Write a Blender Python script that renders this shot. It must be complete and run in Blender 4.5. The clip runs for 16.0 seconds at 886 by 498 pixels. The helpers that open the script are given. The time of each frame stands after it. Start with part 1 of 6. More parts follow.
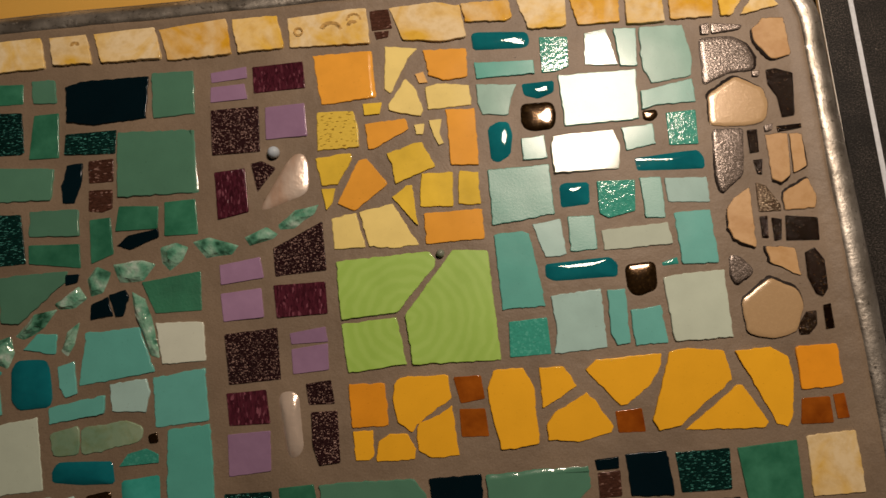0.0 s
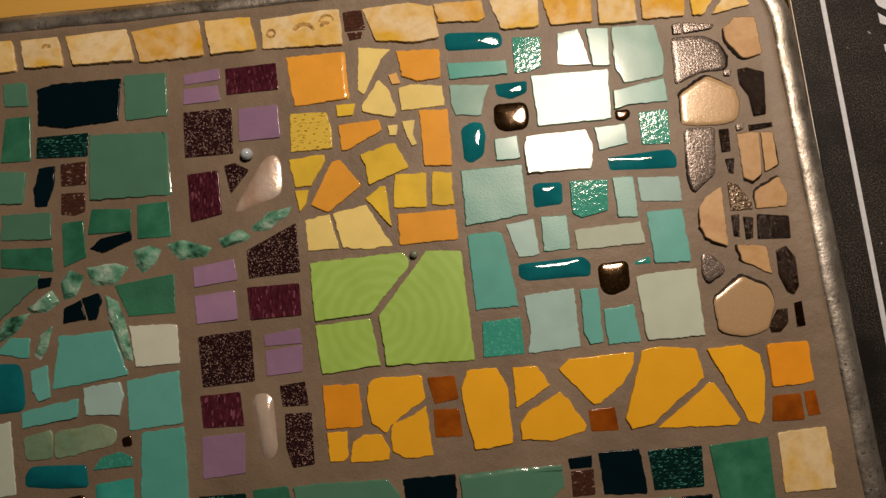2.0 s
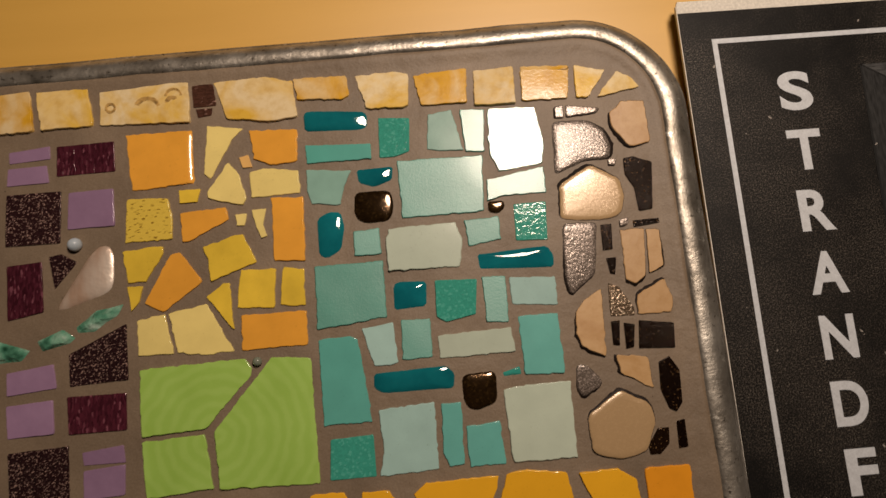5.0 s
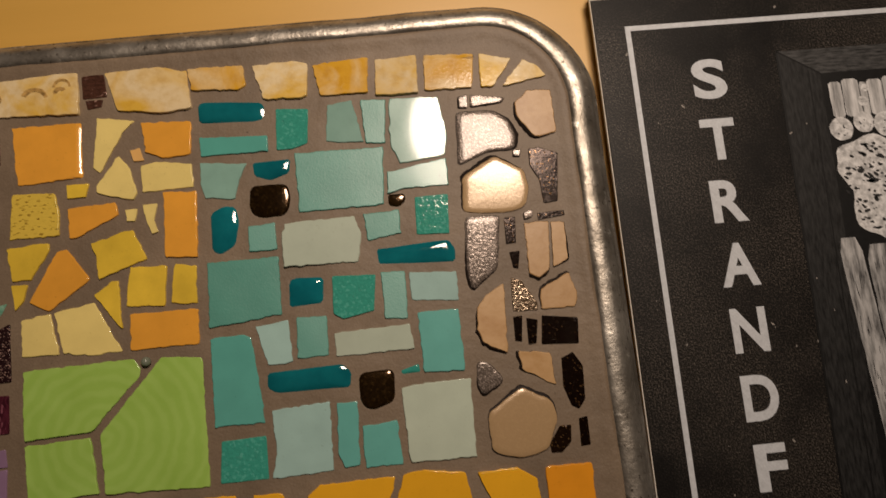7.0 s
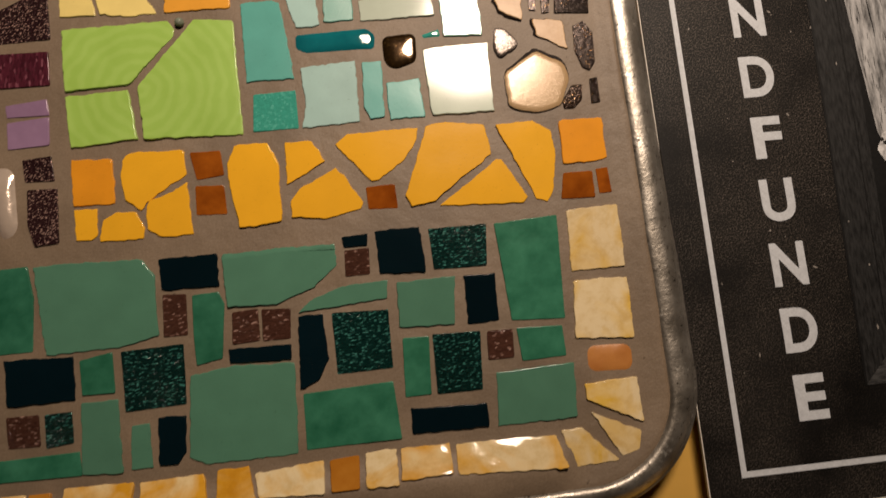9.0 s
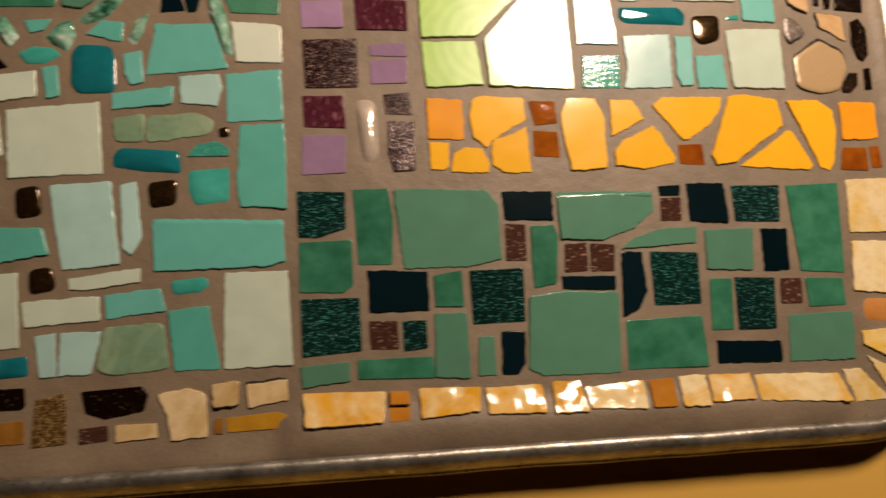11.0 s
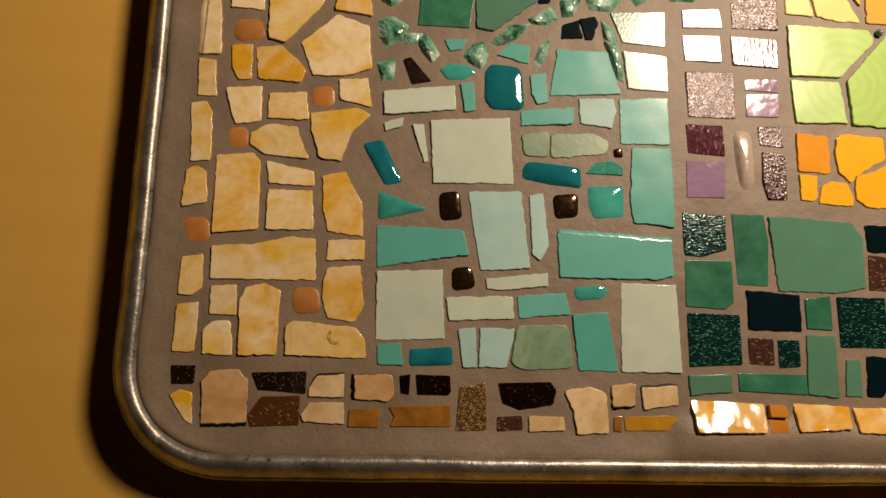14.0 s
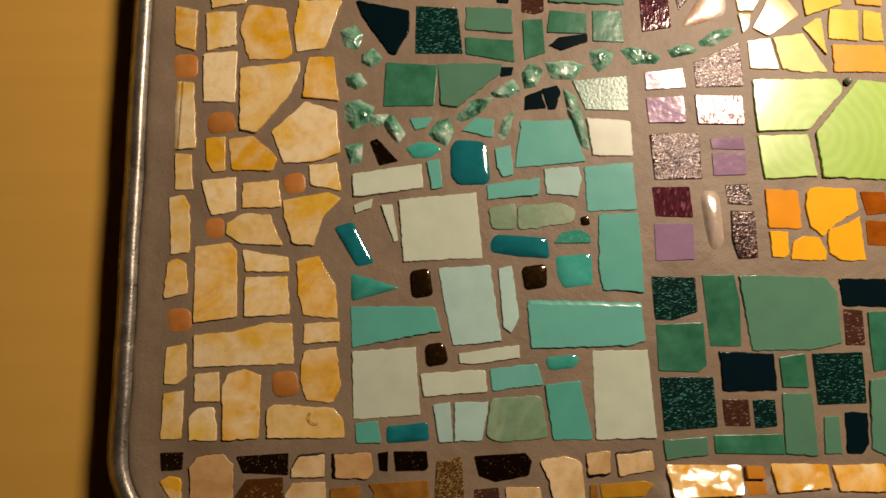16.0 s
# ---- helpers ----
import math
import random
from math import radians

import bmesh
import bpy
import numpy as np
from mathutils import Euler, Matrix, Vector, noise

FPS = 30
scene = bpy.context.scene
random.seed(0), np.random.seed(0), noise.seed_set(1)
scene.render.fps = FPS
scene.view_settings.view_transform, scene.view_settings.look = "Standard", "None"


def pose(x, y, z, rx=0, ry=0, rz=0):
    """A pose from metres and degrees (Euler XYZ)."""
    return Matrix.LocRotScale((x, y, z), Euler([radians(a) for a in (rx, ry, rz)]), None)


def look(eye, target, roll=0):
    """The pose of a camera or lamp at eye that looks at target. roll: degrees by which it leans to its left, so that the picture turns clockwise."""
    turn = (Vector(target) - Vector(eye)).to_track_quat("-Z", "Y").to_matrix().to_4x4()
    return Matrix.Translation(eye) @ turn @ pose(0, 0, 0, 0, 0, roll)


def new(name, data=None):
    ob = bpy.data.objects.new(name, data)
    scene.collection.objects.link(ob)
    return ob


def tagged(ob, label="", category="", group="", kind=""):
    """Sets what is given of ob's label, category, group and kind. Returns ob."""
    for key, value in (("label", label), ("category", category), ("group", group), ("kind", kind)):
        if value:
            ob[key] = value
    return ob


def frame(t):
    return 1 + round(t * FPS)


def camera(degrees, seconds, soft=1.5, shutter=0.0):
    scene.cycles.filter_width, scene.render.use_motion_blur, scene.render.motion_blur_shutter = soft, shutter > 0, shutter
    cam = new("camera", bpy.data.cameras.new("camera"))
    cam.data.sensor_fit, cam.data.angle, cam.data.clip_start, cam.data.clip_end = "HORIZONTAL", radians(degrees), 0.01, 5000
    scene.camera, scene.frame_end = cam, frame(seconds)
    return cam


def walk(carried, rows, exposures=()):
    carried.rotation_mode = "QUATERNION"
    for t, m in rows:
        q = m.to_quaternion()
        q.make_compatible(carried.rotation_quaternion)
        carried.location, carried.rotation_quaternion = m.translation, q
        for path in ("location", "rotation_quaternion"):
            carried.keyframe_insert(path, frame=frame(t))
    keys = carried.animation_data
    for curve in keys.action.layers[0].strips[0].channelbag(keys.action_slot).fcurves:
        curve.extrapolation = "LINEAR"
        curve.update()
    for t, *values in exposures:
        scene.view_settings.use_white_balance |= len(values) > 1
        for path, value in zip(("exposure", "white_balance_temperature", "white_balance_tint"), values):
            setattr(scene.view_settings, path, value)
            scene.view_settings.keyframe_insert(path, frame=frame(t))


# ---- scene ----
cam = camera(69.00, 16.0, soft=1.5, shutter=0.45)

PATH = [
    (0, (0.06185, -0.00385, 0.23035), (0.06230, 0.03369, -0.01682), -5.161),
    (0.5, (0.06890, -0.00335, 0.23013), (0.06956, 0.03239, -0.01730), -5.124),
    (1, (0.06913, -0.00410, 0.22972), (0.07061, 0.03149, -0.01773), -3.873),
    (1.5, (0.07027, -0.00465, 0.23069), (0.07227, 0.03130, -0.01671), -3.282),
    (2, (0.06956, -0.00356, 0.23088), (0.07198, 0.03280, -0.01645), -2.477),
    (2.5, (0.07159, -0.00664, 0.23163), (0.07404, 0.02958, -0.01572), -2.449),
    (3, (0.07951, -0.01160, 0.23148), (0.08400, 0.02335, -0.01602), 0.619),
    (3.5, (0.08644, -0.00597, 0.23362), (0.09229, 0.03325, -0.01321), 2.412),
    (4, (0.09504, 0.00654, 0.22912), (0.10248, 0.05061, -0.01686), 3.935),
    (4.2, (0.10149, 0.01059, 0.22512), (0.10891, 0.05387, -0.02099), 4.002),
    (6.3, (0.13395, 0.04149, 0.20682), (0.14530, 0.07826, -0.04020), 11.967),
    (6.5, (0.13913, 0.03515, 0.20682), (0.14984, 0.07248, -0.04014), 10.623),
    (7, (0.14765, 0.02446, 0.20752), (0.15925, 0.06138, -0.03947), 11.369),
    (7.5, (0.14965, 0.00440, 0.20498), (0.16303, 0.03802, -0.04239), 15.297),
    (8, (0.14479, -0.02539, 0.20271), (0.15715, -0.00246, -0.04593), 21.770),
    (8.2, (0.14047, -0.03931, 0.20281), (0.15355, -0.01517, -0.04568), 21.795),
    (10.3, (0.07019, -0.10072, 0.21358), (0.09597, -0.06514, -0.03253), 31.102),
    (10.5, (0.05343, -0.10100, 0.21535), (0.08136, -0.06503, -0.03047), 33.764),
    (11, (0.00280, -0.09920, 0.21662), (0.03106, -0.06314, -0.02915), 35.691),
    (11.5, (-0.02982, -0.10251, 0.21532), (-0.00241, -0.06304, -0.03001), 33.435),
    (12, (-0.05332, -0.10368, 0.21756), (-0.02718, -0.06337, -0.02778), 32.622),
    (12.5, (-0.08138, -0.10269, 0.21981), (-0.05378, -0.06540, -0.02585), 37.263),
    (13, (-0.10479, -0.10169, 0.22137), (-0.08102, -0.06500, -0.02477), 34.497),
    (13.5, (-0.12058, -0.09916, 0.22204), (-0.09926, -0.05985, -0.02393), 30.559),
    (14, (-0.12729, -0.09766, 0.22210), (-0.10665, -0.05941, -0.02410), 30.250),
    (14.5, (-0.13341, -0.09656, 0.22201), (-0.11248, -0.05875, -0.02423), 30.632),
    (15, (-0.13446, -0.08799, 0.22635), (-0.11589, -0.04811, -0.01975), 26.257),
    (15.5, (-0.12532, -0.07841, 0.23006), (-0.10846, -0.03959, -0.01633), 23.548),
    (16, (-0.10670, -0.07010, 0.23415), (-0.09779, -0.03306, -0.01293), 12.751),
]
walk(cam, [(t, look(e, g, r)) for t, e, g, r in PATH],
     [(0, -0.16, 6200, 10), (4, -0.20, 6200, 10), (6.5, -0.65, 6200, 10), (7.5, -0.39, 6200, 10), (8, -0.2, 6200, 10), (10.5, 0.6, 6450, 10), (13, 0.84, 6700, 10), (15.3, 0.93, 6700, 10), (16, 0.86, 6700, 10)])


# ---- light ----
world = bpy.data.worlds.new("room_light")
scene.world = world
world.use_nodes = True
world.node_tree.nodes["Background"].inputs[0].default_value = (1.0, 0.78, 0.55, 1)
world.node_tree.nodes["Background"].inputs[1].default_value = 0.03


def disc_lamp(name, at, to, size, watts, colour):
    data = bpy.data.lights.new(name, "AREA")
    data.shape, data.size, data.energy, data.color = "DISK", size, watts, colour
    ob = new(name, data)
    ob.matrix_world = look(at, to)
    return ob


disc_lamp("desk_lamp_light", (0.235, 0.25, 0.45), (0.12, 0.23, 0), 0.135, 3.16, (1.0, 0.785, 0.605))


# ---- materials ----
def nodes_of(name):
    m = bpy.data.materials.new(name)
    m.use_nodes = True
    nt = m.node_tree
    return m, nt, nt.nodes["Principled BSDF"]


def link(nt, a, b):
    nt.links.new(a, b)


def own_space(nt):
    """Object coordinates in metres, shifted at random from piece to piece."""
    tc = nt.nodes.new("ShaderNodeTexCoord")
    info = nt.nodes.new("ShaderNodeObjectInfo")
    k = nt.nodes.new("ShaderNodeMath")
    k.operation = "MULTIPLY"
    k.inputs[1].default_value = 7.3
    add = nt.nodes.new("ShaderNodeVectorMath")
    add.operation = "ADD"
    link(nt, info.outputs["Random"], k.inputs[0])
    link(nt, tc.outputs["Object"], add.inputs[0])
    link(nt, k.outputs[0], add.inputs[1])
    return add.outputs[0], info.outputs["Random"]


def noise_of(nt, space, scale, detail=3.0, rough=0.55, squash=None):
    n = nt.nodes.new("ShaderNodeTexNoise")
    n.inputs["Scale"].default_value = scale
    n.inputs["Detail"].default_value = detail
    n.inputs["Roughness"].default_value = rough
    if squash:
        mp = nt.nodes.new("ShaderNodeMapping")
        mp.inputs["Scale"].default_value = squash
        link(nt, space, mp.inputs["Vector"])
        space = mp.outputs[0]
    link(nt, space, n.inputs["Vector"])
    return n.outputs["Fac"]


def ramp(nt, fac, stops):
    r = nt.nodes.new("ShaderNodeValToRGB")
    els = r.color_ramp.elements
    while len(els) < len(stops):
        els.new(0.5)
    for e, (p, c) in zip(els, stops):
        e.position, e.color = p, (*c, 1)
    link(nt, fac, r.inputs["Fac"])
    return r.outputs["Color"]


def mix(nt, fac, a, b, mode="MIX"):
    n = nt.nodes.new("ShaderNodeMix")
    n.data_type, n.blend_type = "RGBA", mode
    for value, at in ((fac, 0), (a, 6), (b, 7)):
        if isinstance(value, (int, float)):
            n.inputs[at].default_value = value
        elif isinstance(value, tuple):
            n.inputs[at].default_value = (*value, 1)
        else:
            link(nt, value, n.inputs[at])
    return n.outputs[2]


def bump(nt, bsdf, layers):
    """Layers of (height socket, strength, distance in metres), stacked."""
    last = None
    for height, strength, distance in layers:
        b = nt.nodes.new("ShaderNodeBump")
        b.inputs["Strength"].default_value = strength
        b.inputs["Distance"].default_value = distance
        link(nt, height, b.inputs["Height"])
        if last:
            link(nt, last, b.inputs["Normal"])
        last = b.outputs["Normal"]
    link(nt, last, bsdf.inputs["Normal"])


def shade(c, f):
    return tuple(min(1, v * f) for v in c)


def glaze(name, c, rough=0.12, vary=0.14, mottle=0.12, peel=0.0, peel_scale=500, other=None, coat=0.8, sheen=0.12):
    """Glazed ceramic: tone differs from tile to tile, cloudy glaze, faint waves, optional orange peel."""
    m, nt, b = nodes_of(name)
    space, rnd = own_space(nt)
    tone = ramp(nt, rnd, [(0.0, shade(c, 1 - vary)), (1.0, other or shade(c, 1 + vary))])
    cloud = ramp(nt, noise_of(nt, space, 110, 4), [(0.3, (1 - mottle,) * 3), (0.7, (1, 1, 1))])
    speck = ramp(nt, noise_of(nt, space, 1500, 2), [(0.22, (0.72, 0.7, 0.66)), (0.33, (1, 1, 1))])
    col = mix(nt, 1.0, mix(nt, 1.0, tone, cloud, "MULTIPLY"), speck, "MULTIPLY")
    link(nt, col, b.inputs["Base Color"])
    b.inputs["Roughness"].default_value = max(rough * 2.2, 0.24)
    b.inputs["Specular IOR Level"].default_value = sheen
    b.inputs["Coat Weight"].default_value = coat
    b.inputs["Coat Roughness"].default_value = rough * 0.6
    layers = [(noise_of(nt, space, 55, 1), 0.48, 0.0008), (noise_of(nt, space, 900, 2), 0.05, 0.0003)]
    if peel:
        layers.append((noise_of(nt, space, peel_scale, 1.5), peel, 0.0006))
    bump(nt, b, layers)
    return m


def glitter(name, dark, light, scale=900, share=0.72, metal=0.55, rough=0.22, squash=None, relief=0.9, low=0.6, coat=0.0, coat_rough=0.05):
    """Glitter glass: facets of many tilts in a dark body, some of them bright."""
    m, nt, b = nodes_of(name)
    space, rnd = own_space(nt)
    if squash:
        mp = nt.nodes.new("ShaderNodeMapping")
        mp.inputs["Scale"].default_value = squash
        link(nt, space, mp.inputs["Vector"])
        space = mp.outputs[0]
    v = nt.nodes.new("ShaderNodeTexVoronoi")
    v.inputs["Scale"].default_value = scale
    link(nt, space, v.inputs["Vector"])
    sep = nt.nodes.new("ShaderNodeSeparateColor")
    link(nt, v.outputs["Color"], sep.inputs[0])
    col = ramp(nt, sep.outputs[0], [(0.0, shade(dark, low)), (share, dark), (min(share + 0.12, 0.99), light)])
    tone = ramp(nt, rnd, [(0, (0.75, 0.75, 0.75)), (1, (1, 1, 1))])
    link(nt, mix(nt, 1.0, col, tone, "MULTIPLY"), b.inputs["Base Color"])
    b.inputs["Metallic"].default_value = metal
    b.inputs["Roughness"].default_value = rough
    b.inputs["Coat Weight"].default_value = coat
    b.inputs["Coat Roughness"].default_value = coat_rough
    bump(nt, b, [(sep.outputs[1], relief, 0.0009), (noise_of(nt, space, scale * 0.4, 2), relief * 0.4, 0.0008)])
    return m


def glass(name, c, deep, rough=0.06, streak=None, scale=90, wave=0.5):
    """Stained glass: streaky colour under a clear, wavy face."""
    m, nt, b = nodes_of(name)
    space, rnd = own_space(nt)
    body = ramp(nt, noise_of(nt, space, scale, 4, 0.6, streak), [(0.28, deep), (0.72, c)])
    tone = ramp(nt, rnd, [(0, (0.78, 0.78, 0.78)), (1, (1, 1, 1))])
    link(nt, mix(nt, 1.0, body, tone, "MULTIPLY"), b.inputs["Base Color"])
    b.inputs["Roughness"].default_value = rough
    b.inputs["Coat Weight"].default_value = 0.4
    b.inputs["Coat Roughness"].default_value = 0.04
    bump(nt, b, [(noise_of(nt, space, 120, 2, 0.5, streak), wave, 0.0009), (noise_of(nt, space, 900, 2), 0.08, 0.0003)])
    return m


def marble(name, base, vein, amount, rough=0.17, wave=0.06, broad=110):
    m, nt, b = nodes_of(name)
    space, rnd = own_space(nt)
    swirl = noise_of(nt, space, 50, 4, 0.55)
    swirl.node.inputs["Distortion"].default_value = 1.1
    stain = ramp(nt, swirl, [(0.57 - amount, (0, 0, 0)), (0.75 - amount * 0.6, (1, 1, 1))])
    col = mix(nt, stain, base, vein)
    rim = ramp(nt, noise_of(nt, space, 260, 5, 0.65), [(0.3, (0.86, 0.80, 0.66)), (0.55, (1, 1, 1))])
    tone = ramp(nt, rnd, [(0, (0.86, 0.83, 0.78)), (1, (1, 1, 1))])
    link(nt, mix(nt, 1.0, mix(nt, 1.0, col, rim, "MULTIPLY"), tone, "MULTIPLY"), b.inputs["Base Color"])
    b.inputs["Roughness"].default_value = rough
    bump(nt, b, [(noise_of(nt, space, broad, 1.6 if wave > 0.5 else 3), wave, 0.13 / broad), (noise_of(nt, space, 900, 2), 0.1, 0.0003)])
    return m


def lime_glaze():
    m, nt, b = nodes_of("lime_glaze")
    geo = nt.nodes.new("ShaderNodeNewGeometry")
    mp = nt.nodes.new("ShaderNodeMapping")
    mp.inputs["Location"].default_value = (-0.047, -0.007, 0)
    link(nt, geo.outputs["Position"], mp.inputs["Vector"])
    w = nt.nodes.new("ShaderNodeTexWave")
    w.wave_type, w.rings_direction = "RINGS", "Z"
    w.inputs["Scale"].default_value = 75
    w.inputs["Distortion"].default_value = 4.0
    w.inputs["Detail"].default_value = 3
    w.inputs["Detail Scale"].default_value = 1.6
    link(nt, mp.outputs[0], w.inputs["Vector"])
    ring = ramp(nt, w.outputs["Fac"], [(0.2, (0.365, 0.580, 0.112)), (0.9, (0.400, 0.615, 0.135))])
    cloud = ramp(nt, noise_of(nt, geo.outputs["Position"], 70, 3), [(0.3, (0.88, 0.9, 0.8)), (0.7, (1, 1, 1))])
    link(nt, mix(nt, 1.0, ring, cloud, "MULTIPLY"), b.inputs["Base Color"])
    b.inputs["Roughness"].default_value = 0.30
    b.inputs["Coat Weight"].default_value = 0.6
    b.inputs["Coat Roughness"].default_value = 0.10
    bump(nt, b, [(w.outputs["Fac"], 0.03, 0.0002), (noise_of(nt, geo.outputs["Position"], 60, 1), 0.3, 0.0006)])
    return m


def chip_glass():
    m, nt, b = nodes_of("sea_green_chip_glass")
    space, rnd = own_space(nt)
    # Near-white and near-black stops paint glints and dark depths into the green.
    body = ramp(nt, noise_of(nt, space, 170, 2, 0.5), [(0.28, (0.020, 0.090, 0.050)), (0.42, (0.15, 0.42, 0.28)), (0.58, (0.36, 0.64, 0.48)), (0.74, (0.86, 0.97, 0.90))])
    link(nt, body, b.inputs["Base Color"])
    b.inputs["Roughness"].default_value = 0.04
    b.inputs["Transmission Weight"].default_value = 0.35
    b.inputs["IOR"].default_value = 1.5
    bump(nt, b, [(noise_of(nt, space, 300, 2), 0.7, 0.0018)])
    return m


def pearl(name, a, c, rough=0.13, metal=0.4):
    m, nt, b = nodes_of(name)
    space, rnd = own_space(nt)
    col = ramp(nt, noise_of(nt, space, 55, 4, 0.6, (1, 0.35, 1)), [(0.3, a), (0.5, c), (0.72, shade(c, 1.2))])
    link(nt, col, b.inputs["Base Color"])
    b.inputs["Roughness"].default_value = rough
    b.inputs["Metallic"].default_value = metal
    b.inputs["Coat Weight"].default_value = 0.6
    b.inputs["Coat Roughness"].default_value = 0.14
    bump(nt, b, [(noise_of(nt, space, 140, 3), 0.4, 0.0012)])
    return m


def grout_material():
    m, nt, b = nodes_of("grey_brown_grout")
    tc = nt.nodes.new("ShaderNodeTexCoord").outputs["Object"]
    col = ramp(nt, noise_of(nt, tc, 26, 5, 0.6), [(0.3, (0.170, 0.125, 0.083)), (0.7, (0.255, 0.190, 0.127))])
    grain = ramp(nt, noise_of(nt, tc, 1700, 3), [(0.3, (0.82, 0.8, 0.78)), (0.65, (1, 1, 1))])
    pits = ramp(nt, noise_of(nt, tc, 420, 2), [(0.20, (0.35, 0.33, 0.3)), (0.25, (1, 1, 1))])
    link(nt, mix(nt, 1.0, mix(nt, 1.0, col, grain, "MULTIPLY"), pits, "MULTIPLY"), b.inputs["Base Color"])
    b.inputs["Roughness"].default_value = 0.55
    bump(nt, b, [(noise_of(nt, tc, 90, 4), 0.5, 0.0012), (noise_of(nt, tc, 1300, 3), 0.25, 0.0003)])
    return m


def metal_material():
    m, nt, b = nodes_of("worn_tray_metal")
    tc = nt.nodes.new("ShaderNodeTexCoord").outputs["Object"]
    col = ramp(nt, noise_of(nt, tc, 60, 5, 0.65), [(0.30, (0.18, 0.16, 0.13)), (0.5, (0.38, 0.345, 0.295)), (0.75, (0.64, 0.60, 0.53))])
    fleck = ramp(nt, noise_of(nt, tc, 210, 5, 0.75), [(0.60, (0, 0, 0)), (0.68, (1, 1, 1))])
    pits = ramp(nt, noise_of(nt, tc, 620, 5, 0.7), [(0.33, (0.22, 0.20, 0.18)), (0.42, (1, 1, 1))])
    link(nt, mix(nt, 1.0, mix(nt, fleck, col, (0.78, 0.74, 0.66)), pits, "MULTIPLY"), b.inputs["Base Color"])
    b.inputs["Metallic"].default_value = 0.80
    rough = nt.nodes.new("ShaderNodeMapRange")
    rough.inputs["To Min"].default_value, rough.inputs["To Max"].default_value = 0.22, 0.62
    link(nt, noise_of(nt, tc, 130, 6, 0.75), rough.inputs["Value"])
    link(nt, rough.outputs[0], b.inputs["Roughness"])
    bump(nt, b, [(noise_of(nt, tc, 45, 3), 0.35, 0.001), (noise_of(nt, tc, 700, 3), 0.3, 0.0003), (noise_of(nt, tc, 240, 4, 0.7), 0.4, 0.0006)])
    return m


def wood_material():
    m, nt, b = nodes_of("honey_table_wood")
    tc = nt.nodes.new("ShaderNodeTexCoord").outputs["Object"]
    grain = noise_of(nt, tc, 9, 6, 0.6, (0.35, 9.0, 1.0))
    col = ramp(nt, grain, [(0.3, (0.65, 0.380, 0.072)), (0.7, (0.70, 0.415, 0.084))])
    cloud = ramp(nt, noise_of(nt, tc, 6, 3), [(0.3, (0.95, 0.94, 0.92)), (0.7, (1, 1, 1))])
    link(nt, mix(nt, 1.0, col, cloud, "MULTIPLY"), b.inputs["Base Color"])
    b.inputs["Roughness"].default_value = 0.44
    b.inputs["Specular IOR Level"].default_value = 0.85
    bump(nt, b, [(grain, 0.06, 0.0005), (noise_of(nt, tc, 600, 2), 0.03, 0.0003)])
    return m


def plain(name, c, rough=0.5, mottle=0.2, scale=150, fine=1500, relief=0.1):
    m, nt, b = nodes_of(name)
    tc = nt.nodes.new("ShaderNodeTexCoord").outputs["Object"]
    a = ramp(nt, noise_of(nt, tc, scale, 4), [(0.3, shade(c, 1 - mottle)), (0.7, shade(c, 1 + mottle))])
    g = ramp(nt, noise_of(nt, tc, fine, 2), [(0.3, (0.85, 0.85, 0.85)), (0.7, (1, 1, 1))])
    link(nt, mix(nt, 1.0, a, g, "MULTIPLY"), b.inputs["Base Color"])
    b.inputs["Roughness"].default_value = rough
    bump(nt, b, [(noise_of(nt, tc, fine, 2), relief, 0.0002)])
    return m


def black_cover():
    m, nt, b = nodes_of("black_printed_cover")
    tc = nt.nodes.new("ShaderNodeTexCoord").outputs["Object"]
    col = ramp(nt, noise_of(nt, tc, 40, 5, 0.7), [(0.35, (0.003, 0.0028, 0.0026)), (0.8, (0.010, 0.0092, 0.0085))])
    dust = ramp(nt, noise_of(nt, tc, 1900, 3, 0.75), [(0.50, (0, 0, 0)), (0.70, (0.18, 0.152, 0.125))])
    area = ramp(nt, noise_of(nt, tc, 22, 4, 0.6), [(0.40, (0.12, 0.12, 0.12)), (0.62, (1, 1, 1))])
    scuff = ramp(nt, noise_of(nt, tc, 500, 4, 0.7, (1, 0.12, 1)), [(0.66, (0, 0, 0)), (0.78, (0.022, 0.021, 0.020))])
    scratch = ramp(nt, noise_of(nt, tc, 900, 2, 0.6, (0.10, 1, 1)), [(0.70, (0, 0, 0)), (0.80, (0.09, 0.086, 0.082))])
    grit = mix(nt, 1.0, mix(nt, 1.0, mix(nt, 1.0, dust, scuff, "ADD"), scratch, "ADD"), area, "MULTIPLY")
    link(nt, mix(nt, 1.0, col, grit, "ADD"), b.inputs["Base Color"])
    b.inputs["Roughness"].default_value = 0.44
    b.inputs["Specular IOR Level"].default_value = 0.22
    bump(nt, b, [(noise_of(nt, tc, 1500, 3, 0.7), 0.3, 0.0002), (noise_of(nt, tc, 60, 3), 0.1, 0.0006)])
    return m


def print_grey(name, lo, hi, scale=500, squash=None, rough=0.45):
    m, nt, b = nodes_of(name)
    tc = nt.nodes.new("ShaderNodeTexCoord").outputs["Object"]
    link(nt, ramp(nt, noise_of(nt, tc, scale, 5, 0.65, squash), [(0.34, (lo,) * 3), (0.62, (hi,) * 3)]), b.inputs["Base Color"])
    b.inputs["Roughness"].default_value = rough
    return m


